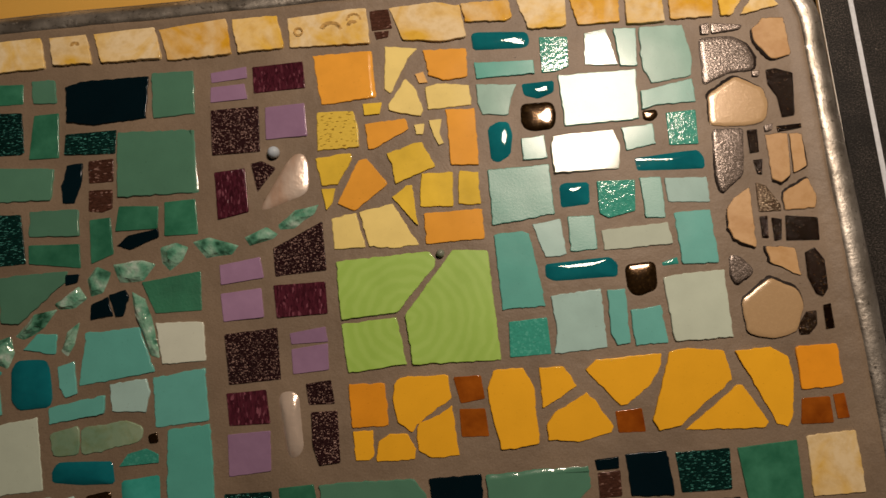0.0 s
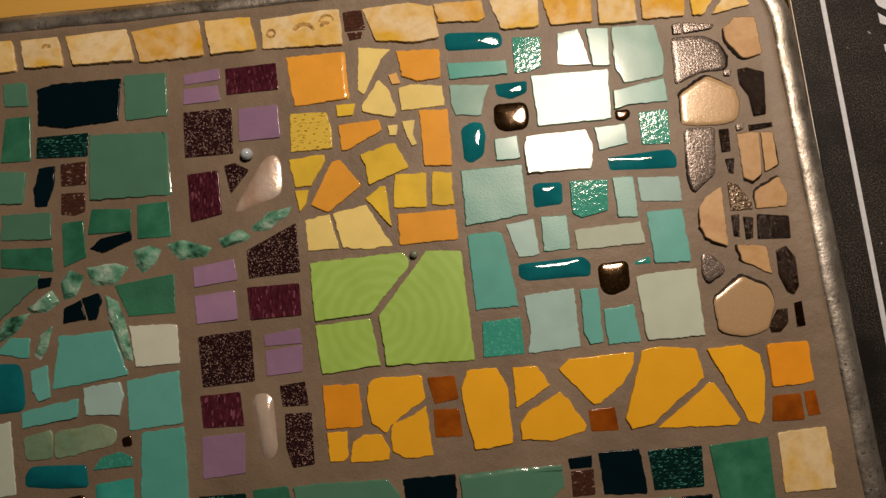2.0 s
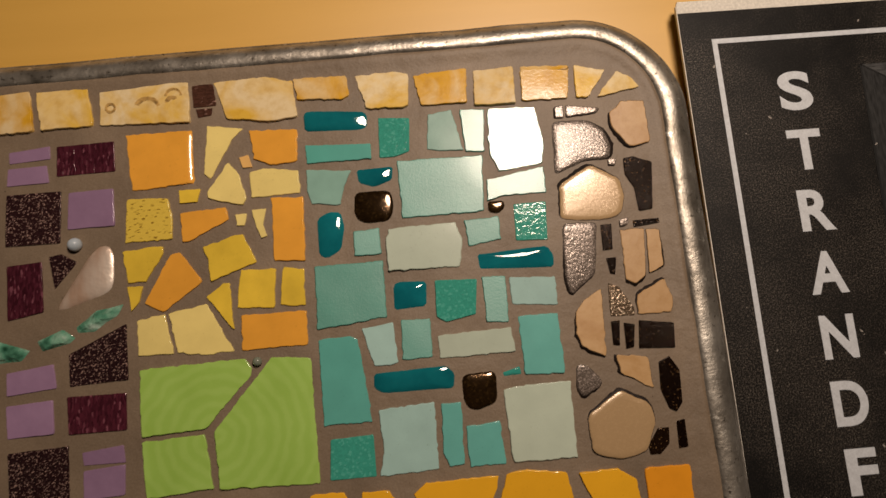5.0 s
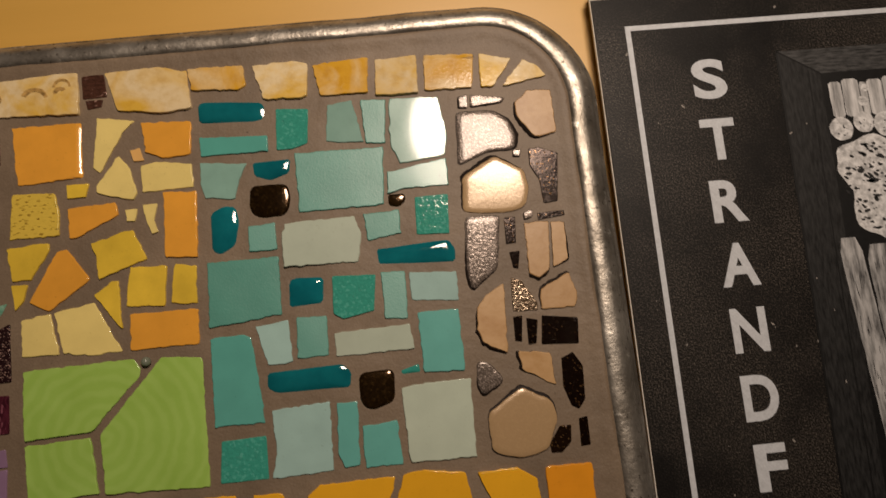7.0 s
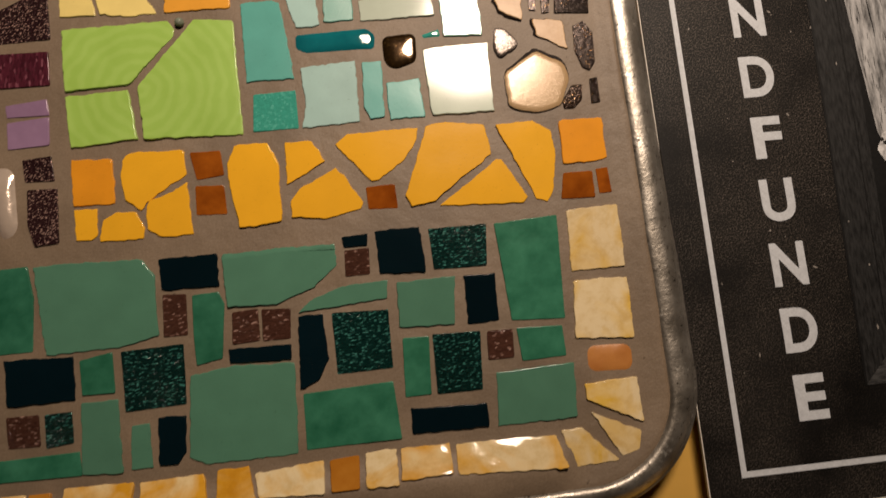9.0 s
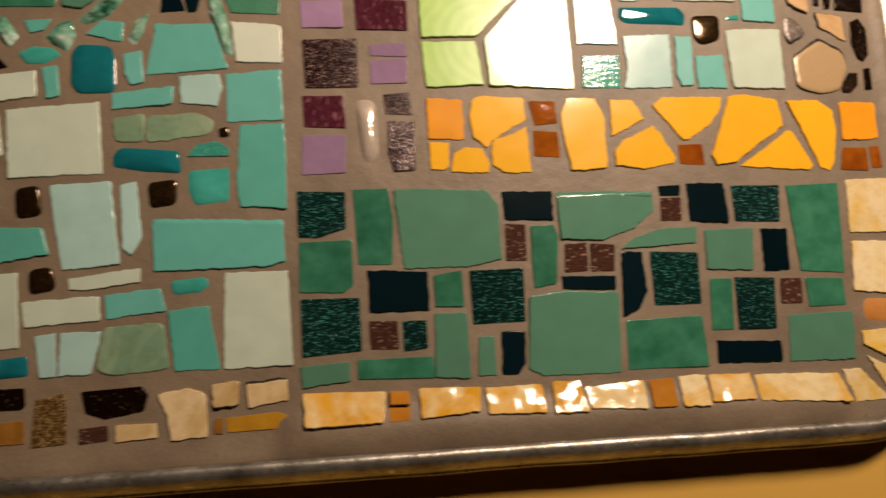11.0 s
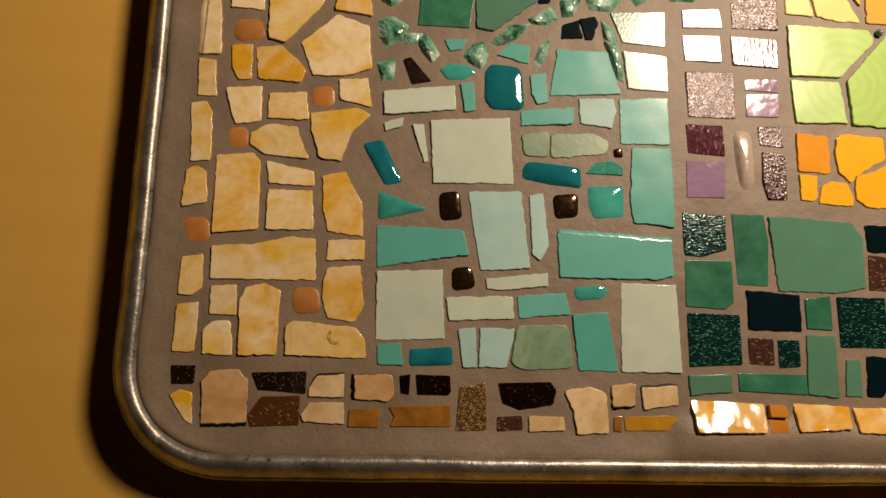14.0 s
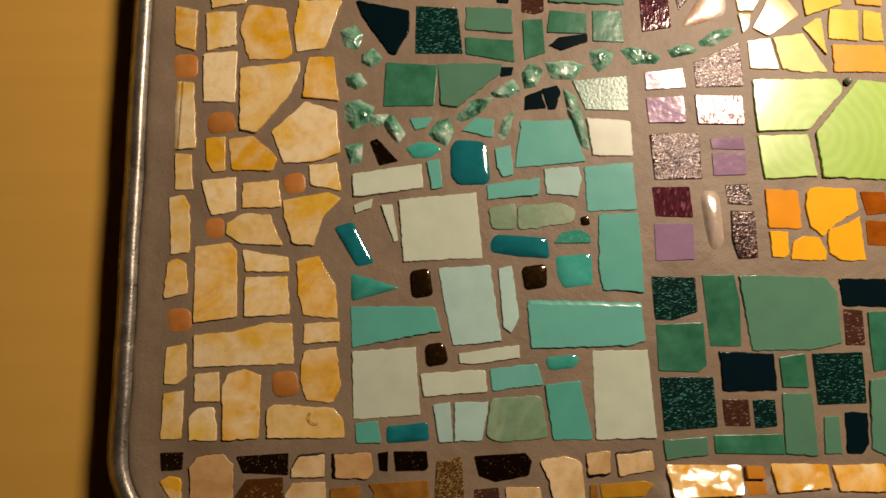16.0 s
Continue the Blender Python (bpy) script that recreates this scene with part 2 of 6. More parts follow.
MATS = {
    "cream": marble("cream_marble_glaze", (0.84, 0.69, 0.42), (0.78, 0.50, 0.07), 0.16),
    "honey": marble("honey_marble_glaze", (0.83, 0.66, 0.38), (0.75, 0.42, 0.030), 0.23),
    "wavycream": marble("wavy_cream_glaze", (0.83, 0.69, 0.42), (0.76, 0.43, 0.05), 0.15, 0.09, 0.8, 70),
    "wavyhoney": marble("wavy_honey_glaze", (0.82, 0.64, 0.34), (0.74, 0.38, 0.030), 0.24, 0.09, 0.8, 70),
    "orange": glaze("orange_glaze", (0.84, 0.395, 0.048), 0.13, 0.06),
    "tangerine": glaze("tangerine_glaze", (0.82, 0.33, 0.018), 0.13, 0.05),
    "sun": glaze("sunny_orange_glaze", (0.85, 0.44, 0.020), 0.12, 0.05, 0.07),
    "peach": glaze("peach_glaze", (0.75, 0.45, 0.15), 0.14),
    "yellow": glaze("yellow_glaze", (0.86, 0.60, 0.058), 0.13, 0.1, 0.2),
    "paleyellow": glaze("pale_yellow_glaze", (0.89, 0.72, 0.25), 0.13, 0.06),
    "yellowspeck": glitter("speckled_yellow_glaze", (0.80, 0.58, 0.085), (0.30, 0.18, 0.02), 1500, 0.86, 0.0, 0.2, (0.7, 1.7, 1), 0.12, 0.94),
    "lime": lime_glaze(),
    "amber": glass("amber_glass", (0.42, 0.115, 0.009), (0.17, 0.034, 0.003)),
    "honeyglass": glass("orange_amber_glass", (0.62, 0.27, 0.035), (0.46, 0.16, 0.012), 0.08, wave=0.25),
    "gem": glass("frosted_amber_gem", (0.56, 0.24, 0.06), (0.42, 0.155, 0.035), 0.36),
    "teal": glass("teal_glass", (0.012, 0.20, 0.23), (0.006, 0.12, 0.15), 0.05, wave=0.12),
    "turquoise": glass("turquoise_glass", (0.07, 0.42, 0.355), (0.03, 0.27, 0.22), 0.06, wave=0.2),
    "glitter": glitter("turquoise_crackle_glass", (0.058, 0.36, 0.275), (0.10, 0.43, 0.34), 1500, 0.8, 0.0, 0.09, None, 0.42, 0.88),
    "seafoam": glaze("seafoam_glaze", (0.27, 0.47, 0.40), 0.12, 0.1, 0.15, sheen=0.3),
    "aqua": glaze("aqua_glaze", (0.090, 0.41, 0.33), 0.12, 0.08, 0.1, other=(0.16, 0.48, 0.43), sheen=0.35),
    "ripple": glaze("orange_peel_aqua_glaze", (0.095, 0.36, 0.288), 0.19, 0.1, 0.12, 0.09, 1900, other=(0.17, 0.44, 0.375), coat=0.3, sheen=0.9),
    "pale": glaze("pale_blue_glaze", (0.41, 0.62, 0.58), 0.12, 0.08, 0.12, sheen=0.35),
    "ivory": glaze("ivory_white_glaze", (0.64, 0.69, 0.58), 0.13, 0.03, 0.08, sheen=0.3),
    "mint": glaze("mint_white_glaze", (0.52, 0.60, 0.49), 0.18, 0.07, 0.1),
    "gold": glitter("black_gold_lustre", (0.075, 0.040, 0.014), (0.13, 0.075, 0.026), 1400, 0.85, 0.75, 0.15, None, 0.06, coat=0.9, coat_rough=0.06),
    "tan": marble("tan_stoneware_glaze", (0.555, 0.35, 0.16), (0.46, 0.26, 0.10), 0.1, 0.40, 0.06),
    "glosstan": glitter("tan_lustre_glaze", (0.57, 0.385, 0.20), (0.595, 0.405, 0.212), 2000, 0.7, 0.1, 0.24, None, 0.12, 0.98, coat=0.5, coat_rough=0.2),
    "paletan": marble("pale_tan_glaze", (0.72, 0.55, 0.32), (0.58, 0.40, 0.18), 0.1, 0.2, 0.15),
    "brown": glitter("dark_brown_glass", (0.018, 0.008, 0.004), (0.20, 0.11, 0.045), 2300, 0.955, 0.6, 0.16, None, 0.20),
    "brownspark": glitter("brown_glitter_glass", (0.035, 0.017, 0.008), (0.50, 0.29, 0.12), 2900, 0.955, 0.6, 0.14, None, 0.30),
    "bronze": glitter("bronze_lustre_glass", (0.24, 0.190, 0.155), (0.46, 0.38, 0.33), 3000, 0.7, 0.35, 0.27, None, 0.60, 0.62, coat=0.35, coat_rough=0.2),
    "toffee": glass("toffee_brown_glass", (0.38, 0.175, 0.030), (0.21, 0.085, 0.014), 0.08, None, 160),
    "butterscotch": glass("butterscotch_glass", (0.60, 0.32, 0.028), (0.42, 0.19, 0.015), 0.1, None, 120, 0.2),
    "cocoa": glitter("cocoa_brown_glass", (0.125, 0.048, 0.013), (0.42, 0.22, 0.09), 1900, 0.955, 0.0, 0.1, None, 0.12),
    "silverspark": glitter("silver_brown_glitter_glass", (0.16, 0.105, 0.06), (0.70, 0.56, 0.40), 3000, 0.76, 0.5, 0.22, None, 0.7),
    "goldspark": glitter("gold_glitter_glass", (0.24, 0.125, 0.036), (0.80, 0.54, 0.22), 3000, 0.72, 0.5, 0.24),
    "emerald": glass("emerald_stained_glass", (0.056, 0.235, 0.140), (0.020, 0.125, 0.068), 0.20, None, 120, 0.26),
    "watergreen": glaze("rippled_green_glass", (0.046, 0.215, 0.122), 0.16, 0.05, 0.3, 0.22, 900, coat=0.6, sheen=0.9),
    "sage": glaze("sage_green_glaze", (0.090, 0.226, 0.150), 0.11, 0.1, 0.1),
    "navy": glaze("navy_glaze", (0.0018, 0.0085, 0.0125), 0.08, 0.2, coat=0.5, sheen=0.05),
    "darkstreak": glitter("dark_green_glitter_glass", (0.006, 0.036, 0.031), (0.10, 0.38, 0.32), 2800, 0.86, 0.25, 0.11, (0.45, 1.5, 1), 0.5),
    "copper": glitter("copper_brown_glass", (0.100, 0.043, 0.029), (0.42, 0.26, 0.21), 1900, 0.91, 0.15, 0.09, (0.6, 1.2, 1), 0.55),
    "plumspeck": glitter("plum_glitter_glass", (0.044, 0.018, 0.020), (0.55, 0.36, 0.30), 3000, 0.84, 0.2, 0.10, None, 0.8),
    "wine": glitter("wine_streaked_glass", (0.115, 0.023, 0.040), (0.28, 0.095, 0.13), 1500, 0.88, 0.1, 0.10, (1.3, 0.4, 1), 0.6, 0.45),
    "lilac": glass("lilac_glass", (0.38, 0.24, 0.385), (0.31, 0.19, 0.315), 0.12, wave=0.35),
    "jade": marble("mottled_jade_stone", (0.165, 0.285, 0.185), (0.27, 0.37, 0.245), 0.14, 0.36, 0.1, 200),
    "shell": pearl("mother_of_pearl", (0.62, 0.42, 0.30), (0.86, 0.74, 0.63), 0.30),
    "polished": pearl("polished_mother_of_pearl", (0.30, 0.12, 0.05), (0.80, 0.66, 0.54), 0.17, 0.5),
    "chip": chip_glass(),
}
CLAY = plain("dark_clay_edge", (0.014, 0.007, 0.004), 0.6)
GROUT, METAL, WOOD = grout_material(), metal_material(), wood_material()
BEAD_PEARL = pearl("blue_grey_pearl", (0.30, 0.34, 0.36), (0.50, 0.57, 0.64), 0.13, 0.0)
BEAD_STEEL = plain("grey_bead_glaze", (0.22, 0.25, 0.19), 0.2)
COVER, PAPER, PRINT_WHITE = black_cover(), plain("paper_edge", (0.74, 0.70, 0.62), 0.7, 0.12, 900), plain("white_print", (0.64, 0.67, 0.71), 0.45, 0.08, 400)
FRAME_GREY = print_grey("frame_print", 0.003, 0.026, 1200, (1, 0.18, 1))
FRAME_GREY_TOP = print_grey("frame_print_top", 0.008, 0.075, 1200, (0.18, 1, 1))
INSIDE_BLACK = print_grey("inside_print", 0.002, 0.006)
STONE_PRINT = print_grey("stone_print", 0.34, 0.80, 420)
WOOD_PRINT = print_grey("driftwood_print", 0.06, 0.50, 480, (1, 0.16, 1))
STICK_PRINT = print_grey("stick_print", 0.22, 0.78, 420, (1, 0.08, 1))
HOLE_PRINT = print_grey("hole_print", 0.008, 0.03)
WALL = plain("warm_grey_plaster", (0.15, 0.13, 0.105), 0.8, 0.05, 3, 200)


# ---- structure ----
def box_mesh(bm, x0, x1, y0, y1, z0, z1, bevel=0.0):
    r = bmesh.ops.create_cube(bm, size=1, matrix=Matrix.Translation(((x0 + x1) / 2, (y0 + y1) / 2, (z0 + z1) / 2)) @ Matrix.Diagonal((x1 - x0, y1 - y0, z1 - z0, 1)))
    if bevel:
        edges = {e for v in r["verts"] for e in v.link_edges}
        bmesh.ops.bevel(bm, geom=list(edges), offset=bevel, segments=3, affect="EDGES", profile=0.5)


def part(name, bm, material, parent=None, label="", smooth=False):
    me = bpy.data.meshes.new(name)
    bmesh.ops.recalc_face_normals(bm, faces=bm.faces)
    bm.to_mesh(me)
    bm.free()
    me.materials.append(material)
    if smooth:
        me.polygons.foreach_set("use_smooth", [True] * len(me.polygons))
    ob = new(name, me)
    ob.parent = parent
    return tagged(ob, label)


def slab(name, x0, x1, y0, y1, z0, z1, material, parent=None, label="", bevel=0.0):
    bm = bmesh.new()
    box_mesh(bm, x0, x1, y0, y1, z0, z1, bevel)
    return part(name, bm, material, parent, label)


TABLE_Z = -0.0185
for nm, lim in (("wall_north", (-2.1, 2.1, 1.6, 1.7, -0.78, 1.8)), ("wall_south", (-2.1, 2.1, -1.7, -1.6, -0.78, 1.8)),
                ("wall_east", (2.0, 2.1, -1.6, 1.6, -0.78, 1.8)), ("wall_west", (-2.1, -2.0, -1.6, 1.6, -0.78, 1.8)),
                ("ceiling", (-2.1, 2.1, -1.7, 1.7, 1.8, 1.9)), ("floor", (-2.1, 2.1, -1.7, 1.7, -0.88, -0.78))):
    tagged(slab(nm, *lim, WALL), "plain warm white plaster closing the room", nm.split("_")[0], "", "structure")

table = tagged(new("table"), "smooth honey-coloured wooden table with a satin finish", "table")
slab("tabletop", -0.75, 0.75, -0.5, 0.5, TABLE_Z - 0.03, TABLE_Z, WOOD, table, "", 0.003)
for lx in (-0.68, 0.68):
    for ly in (-0.43, 0.43):
        slab("leg", lx - 0.03, lx + 0.03, ly - 0.03, ly + 0.03, -0.78, TABLE_Z - 0.03, WOOD, table)


# ---- mosaic tray ----
HALF_X, HALF_Y, CORNER = 0.2145, 0.1405, 0.037


def outline(d, per_x=150, per_y=100, per_c=18):
    """The tray's rounded outline, moved inwards by d."""
    a, b, r = HALF_X - d, HALF_Y - d, max(CORNER - d, 0.0004)
    pts = []
    for k, (sx, sy) in enumerate(((1, 1), (-1, 1), (-1, -1), (1, -1))):
        cx, cy = sx * (a - r), sy * (b - r)
        for i in range(per_c):
            ang = math.pi / 2 * (k + i / per_c)
            pts.append((cx + r * math.cos(ang), cy + r * math.sin(ang)))
        n = (per_x, per_y)[k % 2]
        nx, ny = ((-1, 1), (-1, -1), (1, -1), (1, 1))[k]
        ex, ey = nx * (a - r), ny * (b - r)
        ang = math.pi / 2 * (k + 1)
        x0, y0 = cx + r * math.cos(ang), cy + r * math.sin(ang)
        x1, y1 = ex + r * math.cos(ang), ey + r * math.sin(ang)
        for i in range(n):
            pts.append((x0 + (x1 - x0) * i / n, y0 + (y1 - y0) * i / n))
    return pts


def sweep(name, profile, material, parent, wobble, label="", closed=False):
    verts, faces = [], []
    for d, z in profile:
        for x, y in outline(d):
            dx, dy, dz = wobble(x, y, d)
            verts.append((x + dx, y + dy, z + dz))
    n = len(outline(0))
    for k in range(len(profile) - 1):
        for i in range(n):
            j = (i + 1) % n
            faces.append((k * n + i, k * n + j, (k + 1) * n + j, (k + 1) * n + i))
    if closed:
        o = (len(profile) - 1) * n
        for i in range(150):
            faces.append((o + 18 + i, o + 19 + i, o + 304 + 149 - i, o + 304 + 150 - i))
        faces.append(tuple(o + i for i in range(168, 305)))
        faces.append(tuple(o + i % n for i in range(454, n + 19)))
    me = bpy.data.meshes.new(name)
    me.from_pydata(verts, [], faces)
    me.materials.append(material)
    me.polygons.foreach_set("use_smooth", [True] * len(faces))
    me.update()
    ob = new(name, me)
    ob.parent = parent
    return tagged(ob, label)


def swell(v, a, b):
    t = min(1, max(0, (v - a) / (b - a)))
    return t * t * (3 - 2 * t)


def off_centre(d):
    """The grout and the rim's inner edge lie a little to the south-west of the rim's outer edge."""
    k = swell(d, 0.0005, 0.0070)
    return -0.0013 * k, -0.0012 * k


def rim_wobble(x, y, d):
    k = noise.noise((x * 38, y * 38, 1.7)) * 0.0004
    ox, oy = off_centre(d)
    dent = noise.noise((x * 150, y * 150, 2.2)) * 0.00022
    lift = 0.0010 * swell(d, 0.0030, 0.0074) * (1 - swell(d, 0.0078, 0.0088)) * max(swell(-x, 0.15, 0.20), swell(-y, 0.08, 0.13))
    ox -= 0.0012 * swell(-x, 0.12, 0.20)
    oy -= 0.0013 * swell(y, 0.07, 0.13) * (1 - swell(d, 0.004, 0.009))
    return k + ox, k + oy, noise.noise((x * 60, y * 60, 5.2)) * 0.00025 + dent + lift


def bed_wobble(x, y, d):
    k = noise.noise((x * 42, y * 42, 9.1)) + 0.5 * noise.noise((x * 130, y * 130, 4.4))
    side = k * 0.0009 if d < 0.0095 else 0.0
    deep = min(1, max(0, (d - 0.007) / 0.006))
    fade = 1 - swell(d, 0.0095, 0.0145)
    ox, oy = off_centre(d)
    relief = noise.noise((x * 70, y * 70, 3.3)) * 0.00016 + noise.noise((x * 190, y * 190, 8.3)) * 0.00006 - 0.0001
    bank = 0.0026 * swell(y, -0.1165, -0.1248) * (1 - swell(y, -0.1262, -0.1335)) * swell(x, -0.032, -0.020) * (1 - swell(x, 0.164, 0.175))
    return side + ox * fade, side + oy * fade, deep * relief + bank


tray = tagged(new("mosaic_tray"), "shallow metal tray filled with a colourful tile mosaic on a table", "mosaic tray")
sweep("tray_rim", [(0.0066, TABLE_Z + 0.0006), (0.0036, TABLE_Z + 0.0012), (0.0014, TABLE_Z + 0.0045), (0.0, -0.0095), (-0.0010, -0.0066), (-0.0016, -0.0056),
                   (-0.0018, -0.0048), (-0.0015, -0.0041), (-0.0010, -0.0038), (-0.0006, -0.0036), (-0.0002, -0.0030), (0.0004, -0.0018), (0.0012, -0.0008),
                   (0.0022, 0.0002), (0.0032, 0.0009), (0.0040, 0.0012), (0.0050, 0.0012), (0.0061, 0.0011), (0.0072, 0.0008), (0.0080, 0.0002), (0.0092, -0.0018)],
      METAL, tray, rim_wobble, "rounded rim of worn silvery metal")
slab("tray_floor", -0.205, 0.205, -0.131, 0.131, TABLE_Z + 0.0002, -0.004, METAL, tray, "", 0.002)
bed = sweep("grout_bed", [(0.0072, -0.0008), (0.0079, 0.0003), (0.0090, 0.0005), (0.0106, 0.0003), (0.0125, 0.0), (0.0145, -0.0003)] +
            [(0.0160 + 0.0026 * i, -0.00045) for i in range(47)], GROUT, tray, bed_wobble, "smoothed grey-brown grout", True)

# kind of piece: name, height of the top in mm, bevel in mm, corner cut in mm, ragged edge in mm, dome in mm
KIND = {
    "ceramic": ("ceramic_tile", 0.05, 0.28, 0.26, 0.34, 0.0),
    "marble": ("marble_tile", 0.08, 0.24, 0.4, 0.36, 0.0),
    "cut": ("glass_tile", -0.10, 0.22, 0.3, 0.10, 0.0),
    "low": ("glass_tile", -0.28, 0.25, 0.4, 0.10, 0.0),
    "pebble": ("glass_pebble", -0.4, 0.7, 0.9, 0.05, 0.75),
    "gem": ("amber_gem", -0.46, 0.35, 1.7, 0.08, 0.45),
    "stone": ("stone_tile", -0.12, 0.35, 1.0, 0.35, 0.0),
    "lustre": ("lustre_tile", -0.1, 0.6, 1.3, 0.12, 0.45),
    "silver": ("lustre_tile", 0.05, 0.30, 1.0, 0.20, 0.12),
    "shell": ("shell_piece", -0.3, 0.8, 1.6, 0.05, 0.8),
    "polished": ("shell_piece", -0.4, 0.8, 1.6, 0.05, 1.7),
    "chip": ("glass_chip", -0.4, 0.4, 0.5, 0.35, 1.9),
}
FORM = {"wavycream": "marble", "wavyhoney": "marble", "cream": "marble", "honey": "marble", "tan": "marble", "glosstan": "silver", "paletan": "marble", "amber": "low", "honeyglass": "low", "gem": "gem", "teal": "pebble",
        "turquoise": "pebble", "glitter": "cut", "gold": "lustre", "brown": "cut", "brownspark": "cut", "bronze": "silver", "toffee": "cut", "cocoa": "cut", "butterscotch": "cut", "goldspark": "cut", "silverspark": "cut",
        "watergreen": "cut", "emerald": "cut", "darkstreak": "cut", "copper": "low", "plumspeck": "cut", "wine": "cut", "lilac": "cut", "jade": "stone",
        "shell": "shell", "polished": "polished", "chip": "chip"}
rng = random.Random(11)
edge_rng = random.Random(5)


def ring_offset(pts, by):
    """The closed outline drawn in by a distance on all sides."""
    xs, ys = [p[0] for p in pts], [p[1] for p in pts]
    mx, my = (max(xs) + min(xs)) / 2, (max(ys) + min(ys)) / 2
    fx, fy = 1 - 2 * by / (max(xs) - min(xs)), 1 - 2 * by / (max(ys) - min(ys))
    return [(mx + (x - mx) * fx, my + (y - my) * fy) for x, y in pts]


def shard(bed, stuff, x, y, *corners, slope=0.0, soft_edge=None, bare=None, tilt=None):
    """One hand-cut piece: centre and corners in millimetres; slope in degrees towards the rim; soft_edge: the way to a rounded factory edge;
    bare: the way, in degrees, on which the dark clay under the glaze shows; tilt: degrees by which its face leans to the east and north."""
    name, top, bevel, cut, ragged, dome = KIND[FORM.get(stuff, "ceramic")]
    pts = list(corners)
    if sum(a[0] * b[1] - a[1] * b[0] for a, b in zip(pts, pts[1:] + pts[:1])) < 0:
        pts.reverse()
    small = min(max(p[0] for p in pts) - min(p[0] for p in pts), max(p[1] for p in pts) - min(p[1] for p in pts))
    if stuff == "chip":
        pts = [(a * 1.2, b * 1.2) for a, b in pts]
    scale = min(1, small / 9)
    cut, bevel, dome, ragged = cut * scale, bevel * max(scale, 0.45), dome * scale, ragged * max(scale, 0.5)
    for _ in range(2 if cut > 0.9 else 1):
        cutpts, n = [], len(pts)
        for i in range(n):
            p, a, b = Vector(pts[i]), Vector(pts[i - 1]), Vector(pts[(i + 1) % n])
            la, lb = (a - p).length, (b - p).length
            cutpts.append(p + (a - p) * min(0.3, cut / max(la, 0.01)))
            cutpts.append(p + (b - p) * min(0.3, cut / max(lb, 0.01)))
        pts = [(p.x, p.y) for p in cutpts]
        cut *= 0.45
    fine, n = [], len(pts)
    for i in range(n):
        p, q = Vector(pts[i]), Vector(pts[(i + 1) % n])
        m = max(1, int((q - p).length / (3.0 if stuff == "chip" else 1.15)))
        fine += [p + (q - p) * (k / m) for k in range(m)]
    seed = rng.uniform(0, 90)
    ring = []
    for p in fine:
        nick = -0.5 * ragged / max(p.length, 1) if ragged > 0.2 and edge_rng.random() < 0.09 else 0.0
        ring.append((p.x * (1 + nick) + ragged * (noise.noise((p.x * 0.4, p.y * 0.4, seed)) * 1.0 + noise.noise((p.x * 1.5, p.y * 1.5, seed + 3)) * 0.75),
                     p.y * (1 + nick) + ragged * (noise.noise((p.x * 0.4, p.y * 0.4, seed + 7)) * 1.0 + noise.noise((p.x * 1.5, p.y * 1.5, seed + 5)) * 0.75)))
    n = len(ring)
    top += rng.uniform(-0.10, 0.10) + (0.3 if slope and top < 0 else 0)
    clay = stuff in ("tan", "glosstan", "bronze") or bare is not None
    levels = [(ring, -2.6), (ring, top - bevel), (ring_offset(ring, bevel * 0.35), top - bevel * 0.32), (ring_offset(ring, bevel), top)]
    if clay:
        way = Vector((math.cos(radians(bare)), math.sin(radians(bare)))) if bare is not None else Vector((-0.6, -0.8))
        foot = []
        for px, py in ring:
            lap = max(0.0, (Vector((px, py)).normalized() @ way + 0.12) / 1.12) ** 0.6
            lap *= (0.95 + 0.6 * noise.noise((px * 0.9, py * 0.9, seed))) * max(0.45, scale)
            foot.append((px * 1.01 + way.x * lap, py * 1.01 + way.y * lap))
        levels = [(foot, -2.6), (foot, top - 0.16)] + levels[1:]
    if dome:
        inner = ring_offset(ring, bevel)
        jag = 0.22 if stuff == "chip" else 0.0
        for s, h in ((0.66, 0.62), (0.28, 1.0)) if jag else ((0.84, 0.38), (0.62, 0.70), (0.36, 0.92), (0.12, 1.0)):
            levels.append(([(px * s + rng.uniform(-jag, jag), py * s + rng.uniform(-jag, jag)) for px, py in inner], top + dome * h * (1 + rng.uniform(-jag, jag))))
    verts = []
    for k, (pts_, z) in enumerate(levels):
        for (ox, oy), (px, py) in zip(ring, pts_):
            if soft_edge and k:
                reach = max(a * soft_edge[0] + b * soft_edge[1] for a, b in ring)
                if ox * soft_edge[0] + oy * soft_edge[1] > reach - 2.4:
                    z2 = (0, 1.0, 0.5, 0)[k]
                    px, py = px - soft_edge[0] * (0, 0, 0.6, 1.9)[k], py - soft_edge[1] * (0, 0, 0.6, 1.9)[k]
                    verts.append((px / 1000, py / 1000, (z - z2 * 0.8) / 1000))
                    continue
            verts.append((px / 1000, py / 1000, z / 1000))
    faces = [(k * n + i, k * n + (i + 1) % n, (k + 1) * n + (i + 1) % n, (k + 1) * n + i) for k in range(len(levels) - 1) for i in range(n)]
    faces.append(tuple(range((len(levels) - 1) * n, len(levels) * n)))
    me = bpy.data.meshes.new(name)
    me.from_pydata(verts, [], faces)
    me.materials.append(MATS[stuff])
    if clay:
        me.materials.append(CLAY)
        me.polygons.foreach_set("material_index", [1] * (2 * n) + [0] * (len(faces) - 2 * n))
    me.polygons.foreach_set("use_smooth", [stuff != "chip"] * (len(faces) - 1) + [bool(dome) and stuff != "chip"])
    me.update()
    ob = new(name, me)
    ob.parent = bed
    lean = 1.1 if FORM.get(stuff) not in ("gem", "pebble") else 2.0
